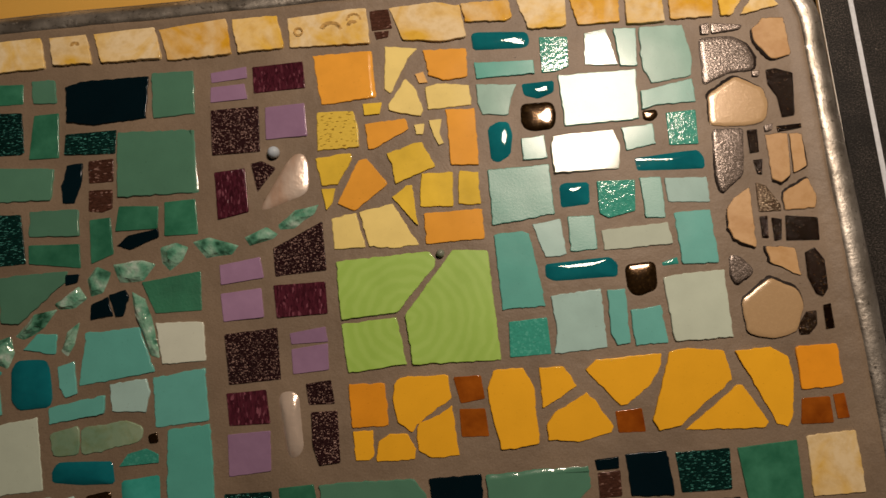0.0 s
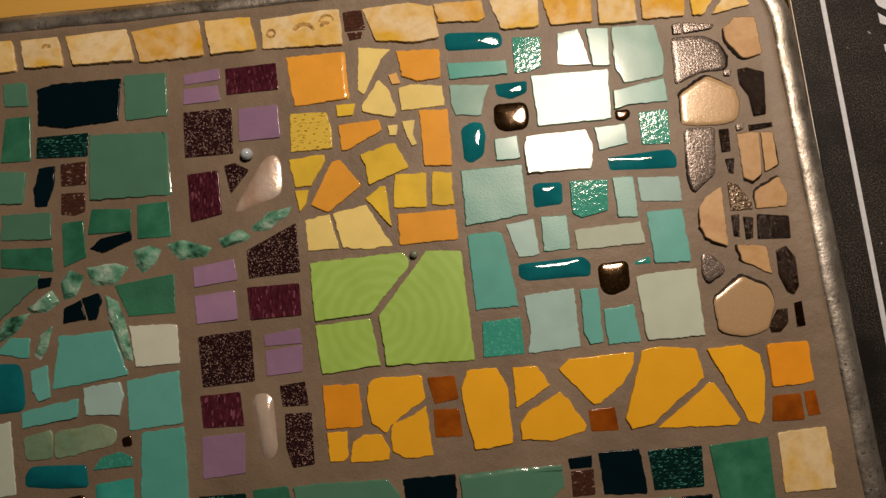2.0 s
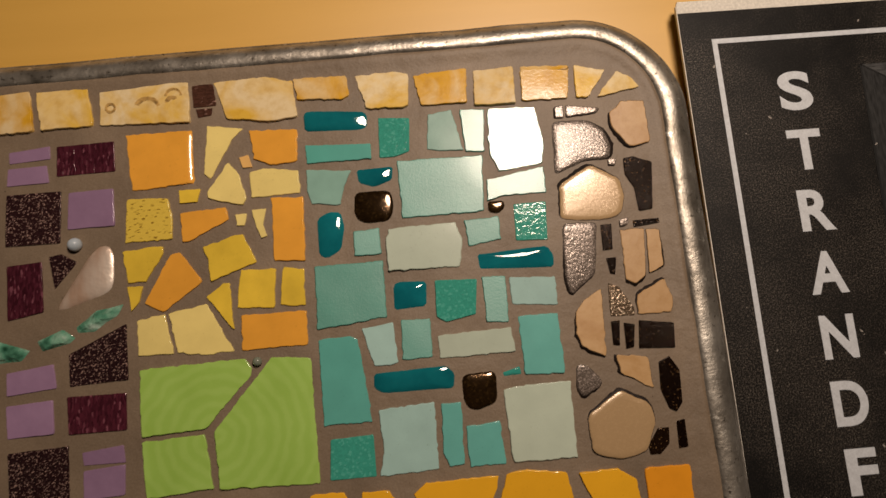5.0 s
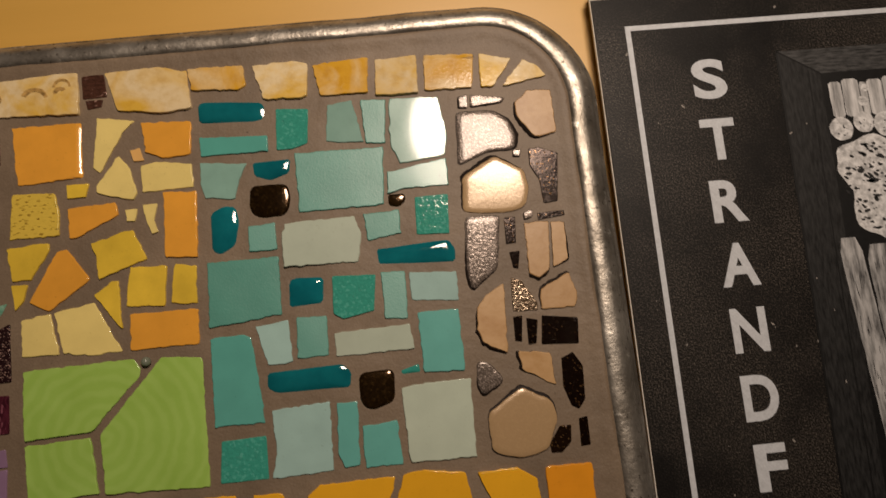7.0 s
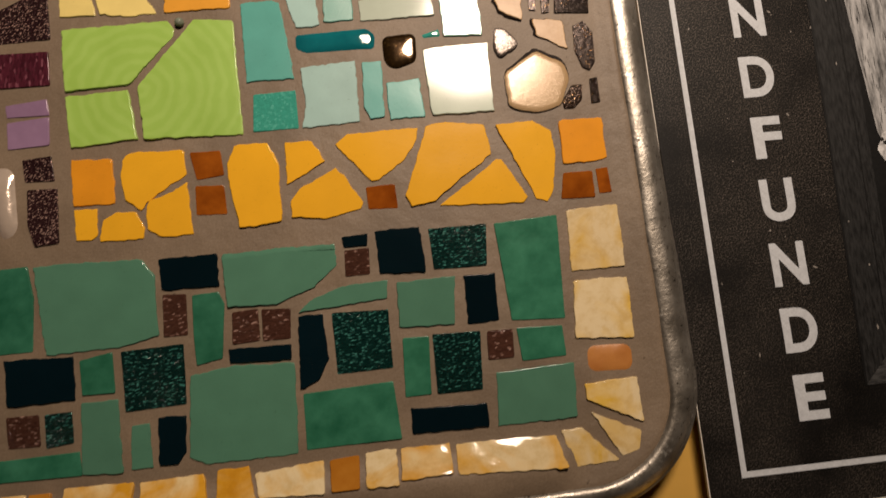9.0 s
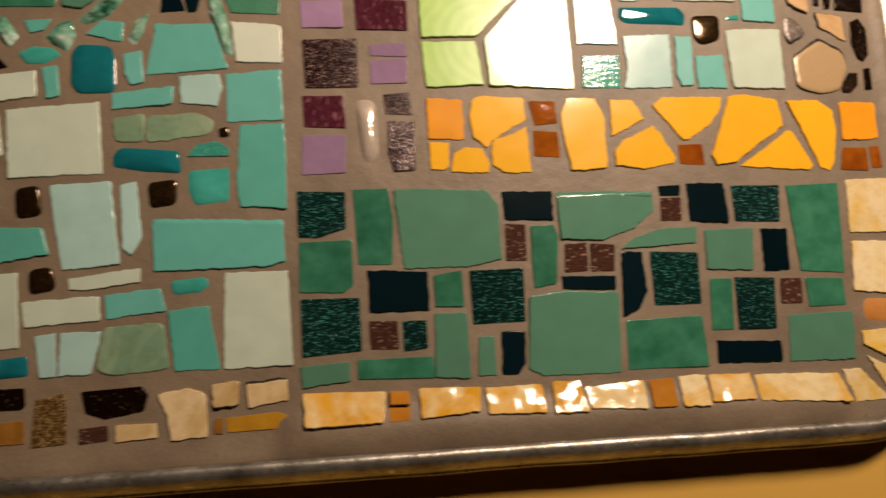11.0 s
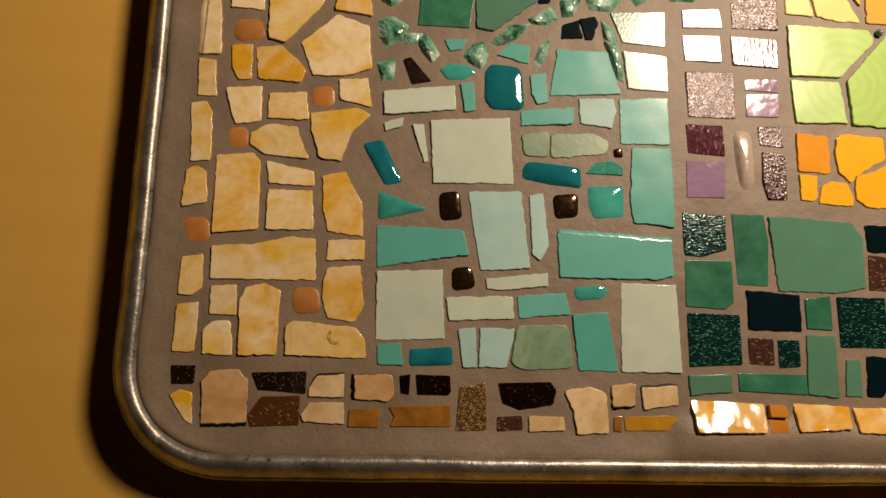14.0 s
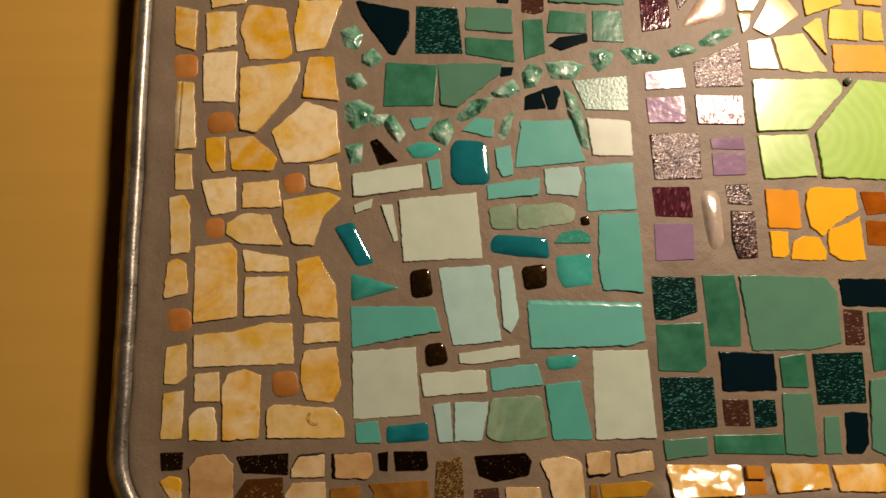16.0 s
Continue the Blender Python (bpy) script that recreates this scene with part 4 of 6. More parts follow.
def green_panel(bed):
    shard(bed, "darkstreak", -13.3, -55.2, (-8.0, 9.2), (8.4, 8.6), (8.4, -4.1), (-1.2, -7.1), (-7.6, -6.7))
    shard(bed, "emerald", 5.5, -58.3, (-7.9, 12.5), (4.2, 12.6), (5.7, 2.4), (4.8, -13.9), (-6.8, -13.7))
    shard(bed, "emerald", -10.8, -73.4, (-10.1, 9.8), (7.7, 10.3), (7.8, -5.3), (4.6, -7.7), (-10.0, -7.0))
    shard(bed, "sage", 32.1, -58.8, (-20.6, 12.4), (-10.6, 12.7), (12.3, 11.6), (15.7, 6.0), (15.9, -12.7), (5.3, -15.0), (-18.0, -15.0))
    shard(bed, "navy", 58.5, -53.0, (-9.1, 5.3), (9.0, 5.0), (8.8, -5.4), (-8.7, -4.9))
    shard(bed, "copper", 53.3, -65.9, (-3.4, 6.8), (3.8, 6.3), (3.5, -6.6), (-3.9, -6.4))
    shard(bed, "emerald", 63.1, -70.3, (-4.2, 10.0), (3.9, 10.3), (5.5, 6.4), (3.7, -10.6), (-4.2, -11.8), (-4.6, -4.3))
    shard(bed, "navy", 12.2, -81.2, (-10.3, 7.5), (9.9, 6.2), (10.2, -7.0), (-9.8, -6.7))
    shard(bed, "emerald", 29.0, -81.4, (-5.1, 5.0), (4.8, 6.6), (5.1, -6.0), (-4.7, -5.6))
    shard(bed, "darkstreak", 45.9, -84.2, (-9.4, 9.1), (9.4, 9.3), (9.1, -9.1), (-9.1, -9.3))
    shard(bed, "darkstreak", -10.6, -91.9, (-9.9, 9.3), (9.5, 9.0), (9.9, -8.5), (-9.6, -9.8))
    shard(bed, "copper", 6.6, -95.7, (-4.9, 4.9), (4.7, 4.6), (4.9, -4.9), (-4.6, -4.5))
    shard(bed, "darkstreak", 17.0, -96.1, (-4.2, 4.8), (4.0, 4.8), (4.1, -4.5), (-3.9, -5.2))
    shard(bed, "sage", 29.2, -100.1, (-5.4, 10.9), (5.6, 10.8), (5.9, -11.1), (-6.0, -10.5))
    shard(bed, "sage", 40.9, -104.2, (-2.6, 6.5), (2.8, 6.6), (3.1, -6.6), (-3.3, -6.5))
    shard(bed, "navy", 50.5, -104.2, (-4.2, 8.1), (4.3, 7.7), (3.4, -3.1), (1.1, -6.4), (-4.7, -6.4))
    shard(bed, "sage", 69.4, -97.7, (-12.5, 12.9), (-0.4, 14.3), (19.2, 13.1), (18.0, -14.6), (-9.8, -14.1), (-14.5, -11.5))
    shard(bed, "sage", -12.7, -107.5, (-8.1, 2.9), (7.7, 3.7), (8.0, -2.6), (-7.6, -4.0))
    shard(bed, "emerald", 10.3, -106.7, (-12.7, 3.4), (12.4, 3.3), (12.9, -3.8), (-12.6, -2.9))
    shard(bed, "sage", 88.0, -57.5, (-19.2, 9.4), (16.6, 10.1), (16.4, 1.6), (8.4, -4.7), (-3.5, -8.6), (-18.6, -7.9), soft_edge=(0, 1))
    shard(bed, "navy", 110.9, -48.8, (-4.1, 1.7), (4.2, 1.9), (3.6, -1.9), (-3.7, -1.7))
    shard(bed, "copper", 110.9, -55.7, (-3.7, 4.2), (4.2, 4.4), (3.7, -4.3), (-4.2, -4.3))
    shard(bed, "navy", 124.8, -53.5, (-7.6, 7.3), (7.2, 7.1), (7.5, -7.8), (-7.1, -6.7))
    shard(bed, "darkstreak", 143.7, -54.3, (-9.2, 6.9), (9.7, 6.5), (8.3, -7.0), (-8.8, -6.4))
    shard(bed, "emerald", 166.3, -64.0, (-10.4, 16.0), (10.5, 16.7), (8.6, -17.0), (-8.6, -15.7))
    shard(bed, "sage", 131.4, -70.9, (-8.8, 7.4), (9.8, 7.4), (8.3, -7.9), (-9.4, -6.9))
    shard(bed, "sage", 106.2, -65.7, (-15.3, -3.8), (-10.1, 0.0), (-1.1, 2.9), (13.6, 3.4), (13.0, -2.5))
    shard(bed, "copper", 74.5, -71.9, (-3.9, 4.9), (4.2, 5.2), (4.2, -4.9), (-4.5, -5.2))
    shard(bed, "copper", 84.0, -72.3, (-4.2, 5.2), (4.7, 4.5), (4.1, -5.0), (-4.6, -4.7))
    shard(bed, "navy", 78.4, -80.8, (-9.6, 2.6), (9.7, 1.9), (9.3, -2.8), (-9.4, -1.8))
    shard(bed, "navy", 94.8, -82.0, (-4.0, 11.5), (3.6, 11.3), (4.4, -2.6), (1.1, -8.9), (-5.1, -11.2))
    shard(bed, "darkstreak", 110.1, -80.6, (-8.8, 9.9), (9.0, 8.9), (8.6, -9.4), (-8.8, -9.4))
    shard(bed, "navy", 148.9, -71.6, (-4.8, 7.9), (5.3, 7.6), (4.8, -7.7), (-5.2, -7.9))
    shard(bed, "emerald", 126.2, -90.4, (-3.6, 9.3), (4.8, 9.0), (3.5, -9.1), (-4.7, -9.1))
    shard(bed, "darkstreak", 139.2, -90.6, (-7.2, 9.5), (8.1, 8.9), (6.7, -9.4), (-7.6, -9.0))
    shard(bed, "copper", 153.2, -86.7, (-3.9, 4.7), (4.5, 4.5), (3.9, -4.7), (-4.5, -4.5))
    shard(bed, "emerald", 166.4, -87.7, (-7.6, 5.5), (7.2, 4.7), (7.3, -5.0), (-6.9, -5.1))
    shard(bed, "emerald", 104.4, -102.9, (-14.2, 8.4), (13.9, 8.9), (14.8, -8.8), (-14.5, -8.6))
    shard(bed, "sage", 162.6, -103.5, (-11.7, 8.2), (13.2, 8.6), (11.8, -8.6), (-13.3, -8.2))
    shard(bed, "navy", 134.6, -107.4, (-12.0, 4.4), (12.1, 3.2), (12.0, -4.0), (-12.1, -3.6))


def lower_border(bed):
    shard(bed, "cream", 188.3, -56.3, (-8.2, 10.1), (8.8, 10.2), (8.6, -10.3), (-9.2, -10.0))
    shard(bed, "cream", 187.4, -79.2, (-8.3, 9.9), (9.6, 9.2), (8.9, -10.5), (-10.1, -8.5))
    shard(bed, "gem", 187.1, -95.0, (-7.5, 5.1), (7.9, 3.8), (7.5, -4.8), (-7.9, -4.1))
    shard(bed, "cream", 186.6, -106.7, (-8.5, 4.5), (8.7, 4.9), (8.4, -9.2), (-8.6, -0.2))
    shard(bed, "cream", 188.1, -119.9, (-9.1, 8.9), (6.0, 1.2), (4.4, -4.4), (-1.3, -5.7))
    shard(bed, "cream", 175.1, -121.0, (-6.4, 5.7), (0.0, 5.7), (10.6, -5.4), (-4.2, -6.0))
    shard(bed, "wavycream", 151.6, -120.5, (-16.1, 5.5), (15.3, 4.4), (17.4, -6.1), (-16.6, -3.7), slope=19)
    shard(bed, "wavyhoney", 125.9, -119.0, (-7.6, 4.8), (7.8, 4.6), (7.8, -4.8), (-8.1, -4.7), slope=19)
    shard(bed, "wavycream", 112.1, -119.5, (-4.6, 5.3), (4.9, 5.5), (5.0, -5.7), (-5.2, -5.2), slope=19)
    shard(bed, "honeyglass", 100.9, -119.6, (-4.4, 4.6), (4.7, 5.2), (4.2, -5.0), (-4.4, -4.8), slope=19)
    shard(bed, "wavycream", 84.5, -119.7, (-10.8, 3.7), (10.2, 4.9), (10.0, -5.0), (-9.5, -3.6), slope=19)
    shard(bed, "wavyhoney", 67.8, -119.0, (-5.1, 5.5), (4.4, 5.3), (6.2, -5.4), (-5.5, -5.4), slope=19)
    shard(bed, "wavyhoney", 49.6, -118.9, (-9.9, 4.6), (9.3, 4.7), (10.0, -5.0), (-9.5, -4.2), slope=19)
    shard(bed, "wavyhoney", 27.7, -118.1, (-10.2, 5.1), (10.3, 4.1), (9.8, -3.9), (-9.9, -5.3), slope=19)
    shard(bed, "honeyglass", 11.0, -116.1, (-3.1, 2.3), (3.1, 2.1), (3.3, -2.3), (-3.2, -2.1), slope=19)
    shard(bed, "honeyglass", 10.9, -121.4, (-3.6, 2.5), (3.6, 2.1), (3.4, -2.2), (-3.4, -2.4), slope=19)
    shard(bed, "wavyhoney", -6.9, -118.4, (-13.5, 6.0), (13.6, 5.1), (12.4, -5.5), (-12.5, -5.6), slope=21)


def sea_panel(bed):
    shard(bed, "mint", -118.4, -8.9, (-13.2, 2.7), (12.6, 6.4), (13.2, -2.9), (-12.7, -6.2))
    shard(bed, "aqua", -100.7, -6.6, (-3.1, 4.9), (1.6, 6.0), (2.8, -5.1), (-1.3, -5.8))
    shard(bed, "teal", -87.6, -2.2, (-7.6, 5.8), (-5.6, 9.4), (5.8, 9.6), (7.2, 7.8), (7.7, -6.6), (6.2, -8.7), (-4.6, -8.7), (-7.3, -5.2))
    shard(bed, "aqua", -74.8, -2.3, (-3.2, 5.4), (2.6, 6.7), (3.6, -4.7), (-0.4, -5.6), (-2.6, -1.8))
    shard(bed, "aqua", -57.7, 5.5, (-10.1, 8.7), (9.0, 8.8), (14.0, -7.6), (-12.9, -9.9))
    shard(bed, "ivory", -33.6, 7.3, (-9.0, 7.8), (8.0, 6.6), (8.2, -7.3), (-7.2, -7.1))
    shard(bed, "aqua", -71.5, -12.6, (-10.1, 1.8), (10.0, 4.4), (9.7, -2.1), (-9.7, -4.0))
    shard(bed, "pale", -51.6, -9.5, (-8.3, 4.7), (5.1, 5.5), (6.2, 0.7), (4.4, -6.0), (-7.4, -4.9))
    shard(bed, "aqua", -34.9, -12.2, (-9.5, 8.2), (9.1, 9.7), (9.6, -8.7), (-9.2, -9.2))
    shard(bed, "jade", -75.7, -23.3, (-5.5, 3.8), (5.0, 5.4), (4.9, -4.6), (-4.5, -4.6))
    shard(bed, "jade", -59.4, -23.1, (-10.9, 4.2), (5.7, 5.5), (11.6, 2.1), (9.8, -2.3), (-5.1, -4.7), (-11.0, -4.8))
    shard(bed, "gold", -45.0, -24.9, (-1.8, 1.3), (1.4, 2.1), (1.8, -1.6), (-1.4, -1.7))
    shard(bed, "teal", -71.9, -34.4, (-10.1, 2.2), (-7.6, 5.5), (12.7, 3.3), (13.2, -4.5), (1.1, -4.0), (-9.3, -2.4))
    shard(bed, "glitter", -49.0, -30.8, (-8.1, -2.4), (-4.9, 1.6), (1.5, 2.8), (5.7, 0.4), (5.7, -2.4))
    shard(bed, "turquoise", -50.7, -43.8, (-6.6, 6.4), (8.3, 7.5), (7.9, -5.5), (-3.6, -6.4), (-6.1, -1.9))
    shard(bed, "aqua", -33.9, -38.0, (-6.0, 15.5), (9.1, 16.2), (9.5, -13.8), (-5.7, -12.9), (-7.0, -5.0))
    shard(bed, "mint", -127.5, -18.6, (-3.5, 0.4), (3.4, 2.9), (3.0, -0.5), (-3.0, -2.7))
    shard(bed, "mint", -117.1, -25.0, (-3.8, 6.9), (0.3, 6.9), (2.4, -6.7), (1.0, -7.1))
    shard(bed, "teal", -130.7, -33.0, (-8.0, 6.8), (-0.7, 9.2), (7.8, -7.3), (0.9, -8.7))
    shard(bed, "mint", -99.1, -27.0, (-15.3, 10.7), (13.7, 13.3), (15.4, -11.6), (-13.8, -12.5))
    shard(bed, "turquoise", -126.0, -48.6, (-6.6, 5.8), (12.4, -0.5), (-5.8, -5.3))
    shard(bed, "gold", -106.5, -47.5, (-4.3, 4.6), (3.2, 5.8), (4.6, -4.6), (-3.5, -5.8))
    shard(bed, "pale", -90.5, -55.2, (-9.5, 13.2), (9.3, 14.0), (13.0, -13.8), (-4.8, -15.0), (-8.0, 1.6))
    shard(bed, "pale", -74.6, -54.9, (-3.5, 12.4), (1.6, 13.6), (3.6, -5.9), (0.5, -11.0), (-2.2, -9.1))
    shard(bed, "gold", -64.6, -45.7, (-5.2, 4.0), (4.6, 5.0), (4.7, -3.9), (-4.2, -5.1))
    shard(bed, "aqua", -116.1, -61.7, (-16.0, 6.2), (14.6, 5.5), (16.7, -3.0), (-15.3, -8.7))
    shard(bed, "aqua", -43.3, -64.2, (-24.5, 10.8), (17.4, 9.2), (18.3, -5.6), (12.6, -7.0), (-23.7, -7.5), soft_edge=(0, 1))
    shard(bed, "gold", -101.4, -73.2, (-4.2, 3.6), (3.1, 4.5), (4.8, -3.4), (-3.7, -4.7))
    shard(bed, "mint", -83.2, -74.3, (-10.1, 1.4), (11.7, 4.0), (12.1, -0.6), (-4.1, -2.6), (-9.7, -2.2))
    shard(bed, "mint", -119.6, -83.0, (-11.8, 11.3), (10.8, 12.6), (12.4, -11.4), (-11.4, -12.5))
    shard(bed, "mint", -95.0, -83.3, (-12.1, 3.4), (11.4, 4.7), (11.8, -3.4), (-11.0, -4.7))
    shard(bed, "aqua", -72.9, -81.7, (-9.2, 3.0), (8.0, 4.7), (9.9, -2.8), (-8.6, -4.9))
    shard(bed, "turquoise", -55.8, -77.1, (-6.1, 2.2), (5.2, 3.3), (6.8, 0.9), (4.1, -2.2), (-4.2, -2.8), (-5.8, -1.4))
    shard(bed, "pale", -99.0, -97.1, (-3.6, 6.4), (2.3, 7.0), (3.1, -6.7), (-1.8, -6.7))
    shard(bed, "pale", -89.7, -96.9, (-5.4, 6.7), (7.0, 6.8), (4.2, -6.6), (-5.8, -6.9))
    shard(bed, "jade", -74.3, -97.4, (-7.9, 8.4), (10.2, 9.3), (12.6, -5.7), (-5.0, -6.9), (-9.9, -5.1))
    shard(bed, "aqua", -54.7, -94.0, (-7.9, 9.5), (4.9, 10.6), (8.6, -10.1), (-5.6, -10.0))
    shard(bed, "mint", -34.4, -88.4, (-10.5, 15.7), (9.9, 15.5), (11.3, -15.5), (-10.7, -15.7))
    shard(bed, "aqua", -125.9, -100.0, (-4.6, 3.2), (3.6, 3.9), (4.8, -3.6), (-3.8, -3.4))
    shard(bed, "teal", -112.0, -100.4, (-7.9, 2.8), (7.6, 3.9), (8.1, -2.9), (-7.7, -3.8))
    shard(bed, "aqua", -105.8, 13.3, (-4.3, 1.8), (4.3, 2.4), (2.1, -1.6), (-2.2, -2.7))
    shard(bed, "brown", -120.8, 2.3, (-4.2, 4.0), (-1.5, 5.1), (6.3, -3.8), (-0.6, -5.3))
    shard(bed, "turquoise", -104.8, 2.9, (-7.1, 0.7), (-2.2, 3.3), (4.2, 2.8), (7.4, -0.1), (2.0, -3.3), (-4.3, -3.3))
    shard(bed, "aqua", -83.1, 12.0, (-7.2, -1.7), (-2.2, 3.4), (4.9, 2.7), (4.5, -4.5))


def sand_panel(bed):
    shard(bed, "cream", -194.5, 16.9, (-4.4, 13.6), (3.0, 12.9), (5.1, -12.9), (-3.6, -13.5), soft_edge=(-1, 0))
    shard(bed, "cream", -193.7, -5.0, (-3.5, 7.2), (2.5, 6.5), (3.8, -6.7), (-2.8, -7.0))
    shard(bed, "cream", -193.9, -23.6, (-4.4, 8.8), (0.8, 9.7), (3.0, 5.7), (3.7, -11.7), (-3.1, -12.4))
    shard(bed, "honey", -194.5, -43.5, (-3.4, 4.9), (0.3, 6.1), (3.3, 4.2), (4.1, -6.7), (-4.3, -8.5))
    shard(bed, "gem", -193.0, -59.8, (-5.1, 4.3), (3.9, 4.6), (5.1, -4.1), (-3.8, -4.8))
    shard(bed, "cream", -193.4, -76.1, (-3.7, 7.0), (3.3, 8.2), (3.8, -3.3), (0.6, -6.2), (-4.0, -5.8))
    shard(bed, "cream", -193.9, -92.8, (-3.3, 7.6), (3.7, 8.7), (3.4, -8.1), (-3.8, -8.2))
    shard(bed, "cream", -180.6, -15.0, (-6.5, 6.6), (6.2, 7.8), (6.4, -5.2), (-2.3, -6.7), (-3.9, -2.6))
    shard(bed, "gem", -181.5, -26.5, (-4.2, 3.7), (3.5, 4.5), (4.0, -4.1), (-3.3, -4.1))
    shard(bed, "honey", -181.0, -44.0, (-7.5, 10.8), (5.1, 12.4), (7.6, 9.5), (8.5, -14.9), (-6.9, -16.6), (-7.0, -1.2))
    shard(bed, "gem", -180.5, 14.4, (-6.0, 4.0), (4.9, 5.2), (6.1, -3.9), (-5.0, -5.3))
    shard(bed, "honey", -182.4, 1.0, (-3.7, 6.6), (3.6, 7.5), (3.8, -5.7), (-0.5, -6.4), (-3.1, -1.9))
    shard(bed, "honey", -167.7, 1.7, (-10.1, 5.8), (-1.2, 7.0), (5.0, 2.0), (8.3, -2.1), (6.5, -6.4), (-8.4, -6.3))
    shard(bed, "honey", -165.1, -13.9, (-6.8, 4.4), (6.0, 5.5), (7.6, -4.9), (-6.8, -5.0))
    shard(bed, "gem", -153.0, -9.9, (-4.7, 3.3), (3.8, 4.8), (4.6, -3.6), (-3.7, -4.5))
    shard(bed, "cream", -142.0, -6.9, (-5.9, 4.0), (4.8, 5.3), (6.0, -5.9), (-5.0, -3.4))
    shard(bed, "cream", -147.3, -22.2, (-9.7, 6.1), (6.5, 9.1), (11.6, 6.6), (4.9, -0.4), (1.7, -11.0), (-5.6, -10.3), (-9.4, -0.1))
    shard(bed, "cream", -167.8, -27.1, (-9.6, 2.7), (-3.4, 6.1), (6.4, 5.6), (8.8, -1.5), (11.0, -5.9), (-3.7, -5.2), (-9.4, -1.8))
    shard(bed, "cream", -162.6, -39.2, (-8.8, 4.8), (7.9, 1.9), (8.2, -3.5), (-7.3, -3.2))
    shard(bed, "cream", -162.2, -51.4, (-8.0, 6.9), (7.3, 7.2), (8.5, -6.8), (-7.8, -7.4))
    shard(bed, "honey", -144.9, -48.7, (-6.7, 10.1), (1.1, 11.5), (7.4, 0.6), (8.3, -11.4), (-3.9, -9.9), (-6.2, -1.0))
    shard(bed, "cream", -169.2, -67.2, (-18.3, 2.3), (-4.2, 3.2), (7.0, 6.2), (16.3, 5.9), (17.3, -8.5), (-18.1, -9.2))
    shard(bed, "cream", -142.3, -64.8, (-6.4, 3.3), (6.3, 3.8), (6.5, -3.1), (-6.4, -4.0))
    shard(bed, "honey", -143.6, -79.9, (-4.6, 8.6), (6.5, 9.9), (8.4, -3.7), (5.7, -9.5), (-3.9, -8.8), (-6.1, -1.2), (-6.0, 4.6))
    shard(bed, "cream", -182.3, -83.3, (-4.6, 4.6), (4.1, 5.3), (4.7, -5.1), (-4.2, -4.8))
    shard(bed, "gem", -154.9, -82.6, (-5.3, 4.1), (4.1, 5.0), (5.5, -4.2), (-4.3, -4.9))
    shard(bed, "honey", -171.6, -87.5, (-5.4, 4.7), (-3.8, 8.6), (2.7, 10.1), (8.1, 8.0), (7.8, -13.8), (-4.6, -14.0), (-4.9, -3.7))
    shard(bed, "cream", -183.9, -95.4, (-4.4, 2.0), (-1.8, 4.8), (4.6, 5.4), (5.7, -6.2), (-4.2, -6.0))
    shard(bed, "cream", -147.8, -94.9, (-13.2, 4.0), (-11.0, 5.4), (10.0, 3.6), (13.5, -0.1), (13.8, -6.7), (-13.2, -6.3))
    shard(bed, "cream", -148.0, 8.2, (-13.9, 2.0), (-1.3, 13.8), (10.1, 10.2), (11.7, -6.1), (2.7, -9.8), (-9.3, -10.2))
    shard(bed, "cream", -181.8, 50.8, (-5.9, 7.1), (5.4, 7.6), (5.9, -6.2), (-5.3, -8.5))
    shard(bed, "honey", -164.7, 48.5, (-7.0, 12.7), (7.0, 11.1), (10.0, -7.4), (6.4, -9.7), (-6.4, -9.7), (-10.0, 2.9))
    shard(bed, "cream", -147.6, 52.6, (-4.7, 10.5), (11.6, 10.6), (5.3, -9.2), (-5.4, -10.8), (-6.7, -1.1))
    shard(bed, "honey", -195.2, 51.7, (-4.4, 9.0), (4.2, 7.1), (3.8, -9.4), (-3.7, -6.7))
    shard(bed, "gem", -194.8, 36.2, (-5.0, 5.0), (4.5, 5.0), (4.9, -4.8), (-4.4, -5.2))
    shard(bed, "cream", -181.7, 31.8, (-6.4, 9.3), (6.3, 10.4), (5.9, -9.9), (-5.7, -9.8))
    shard(bed, "cream", -164.0, 25.3, (-10.2, 10.2), (12.1, 12.9), (12.6, 9.0), (8.1, -1.1), (-3.2, -15.5), (-9.5, -14.4), (-9.9, -1.1))
    shard(bed, "honey", -143.8, 31.5, (-4.9, 8.5), (4.7, 8.5), (7.0, -9.2), (-6.8, -7.8))
    shard(bed, "cream", -179.1, 66.6, (-7.7, 5.8), (8.1, 5.9), (6.2, -4.7), (-6.6, -7.1))


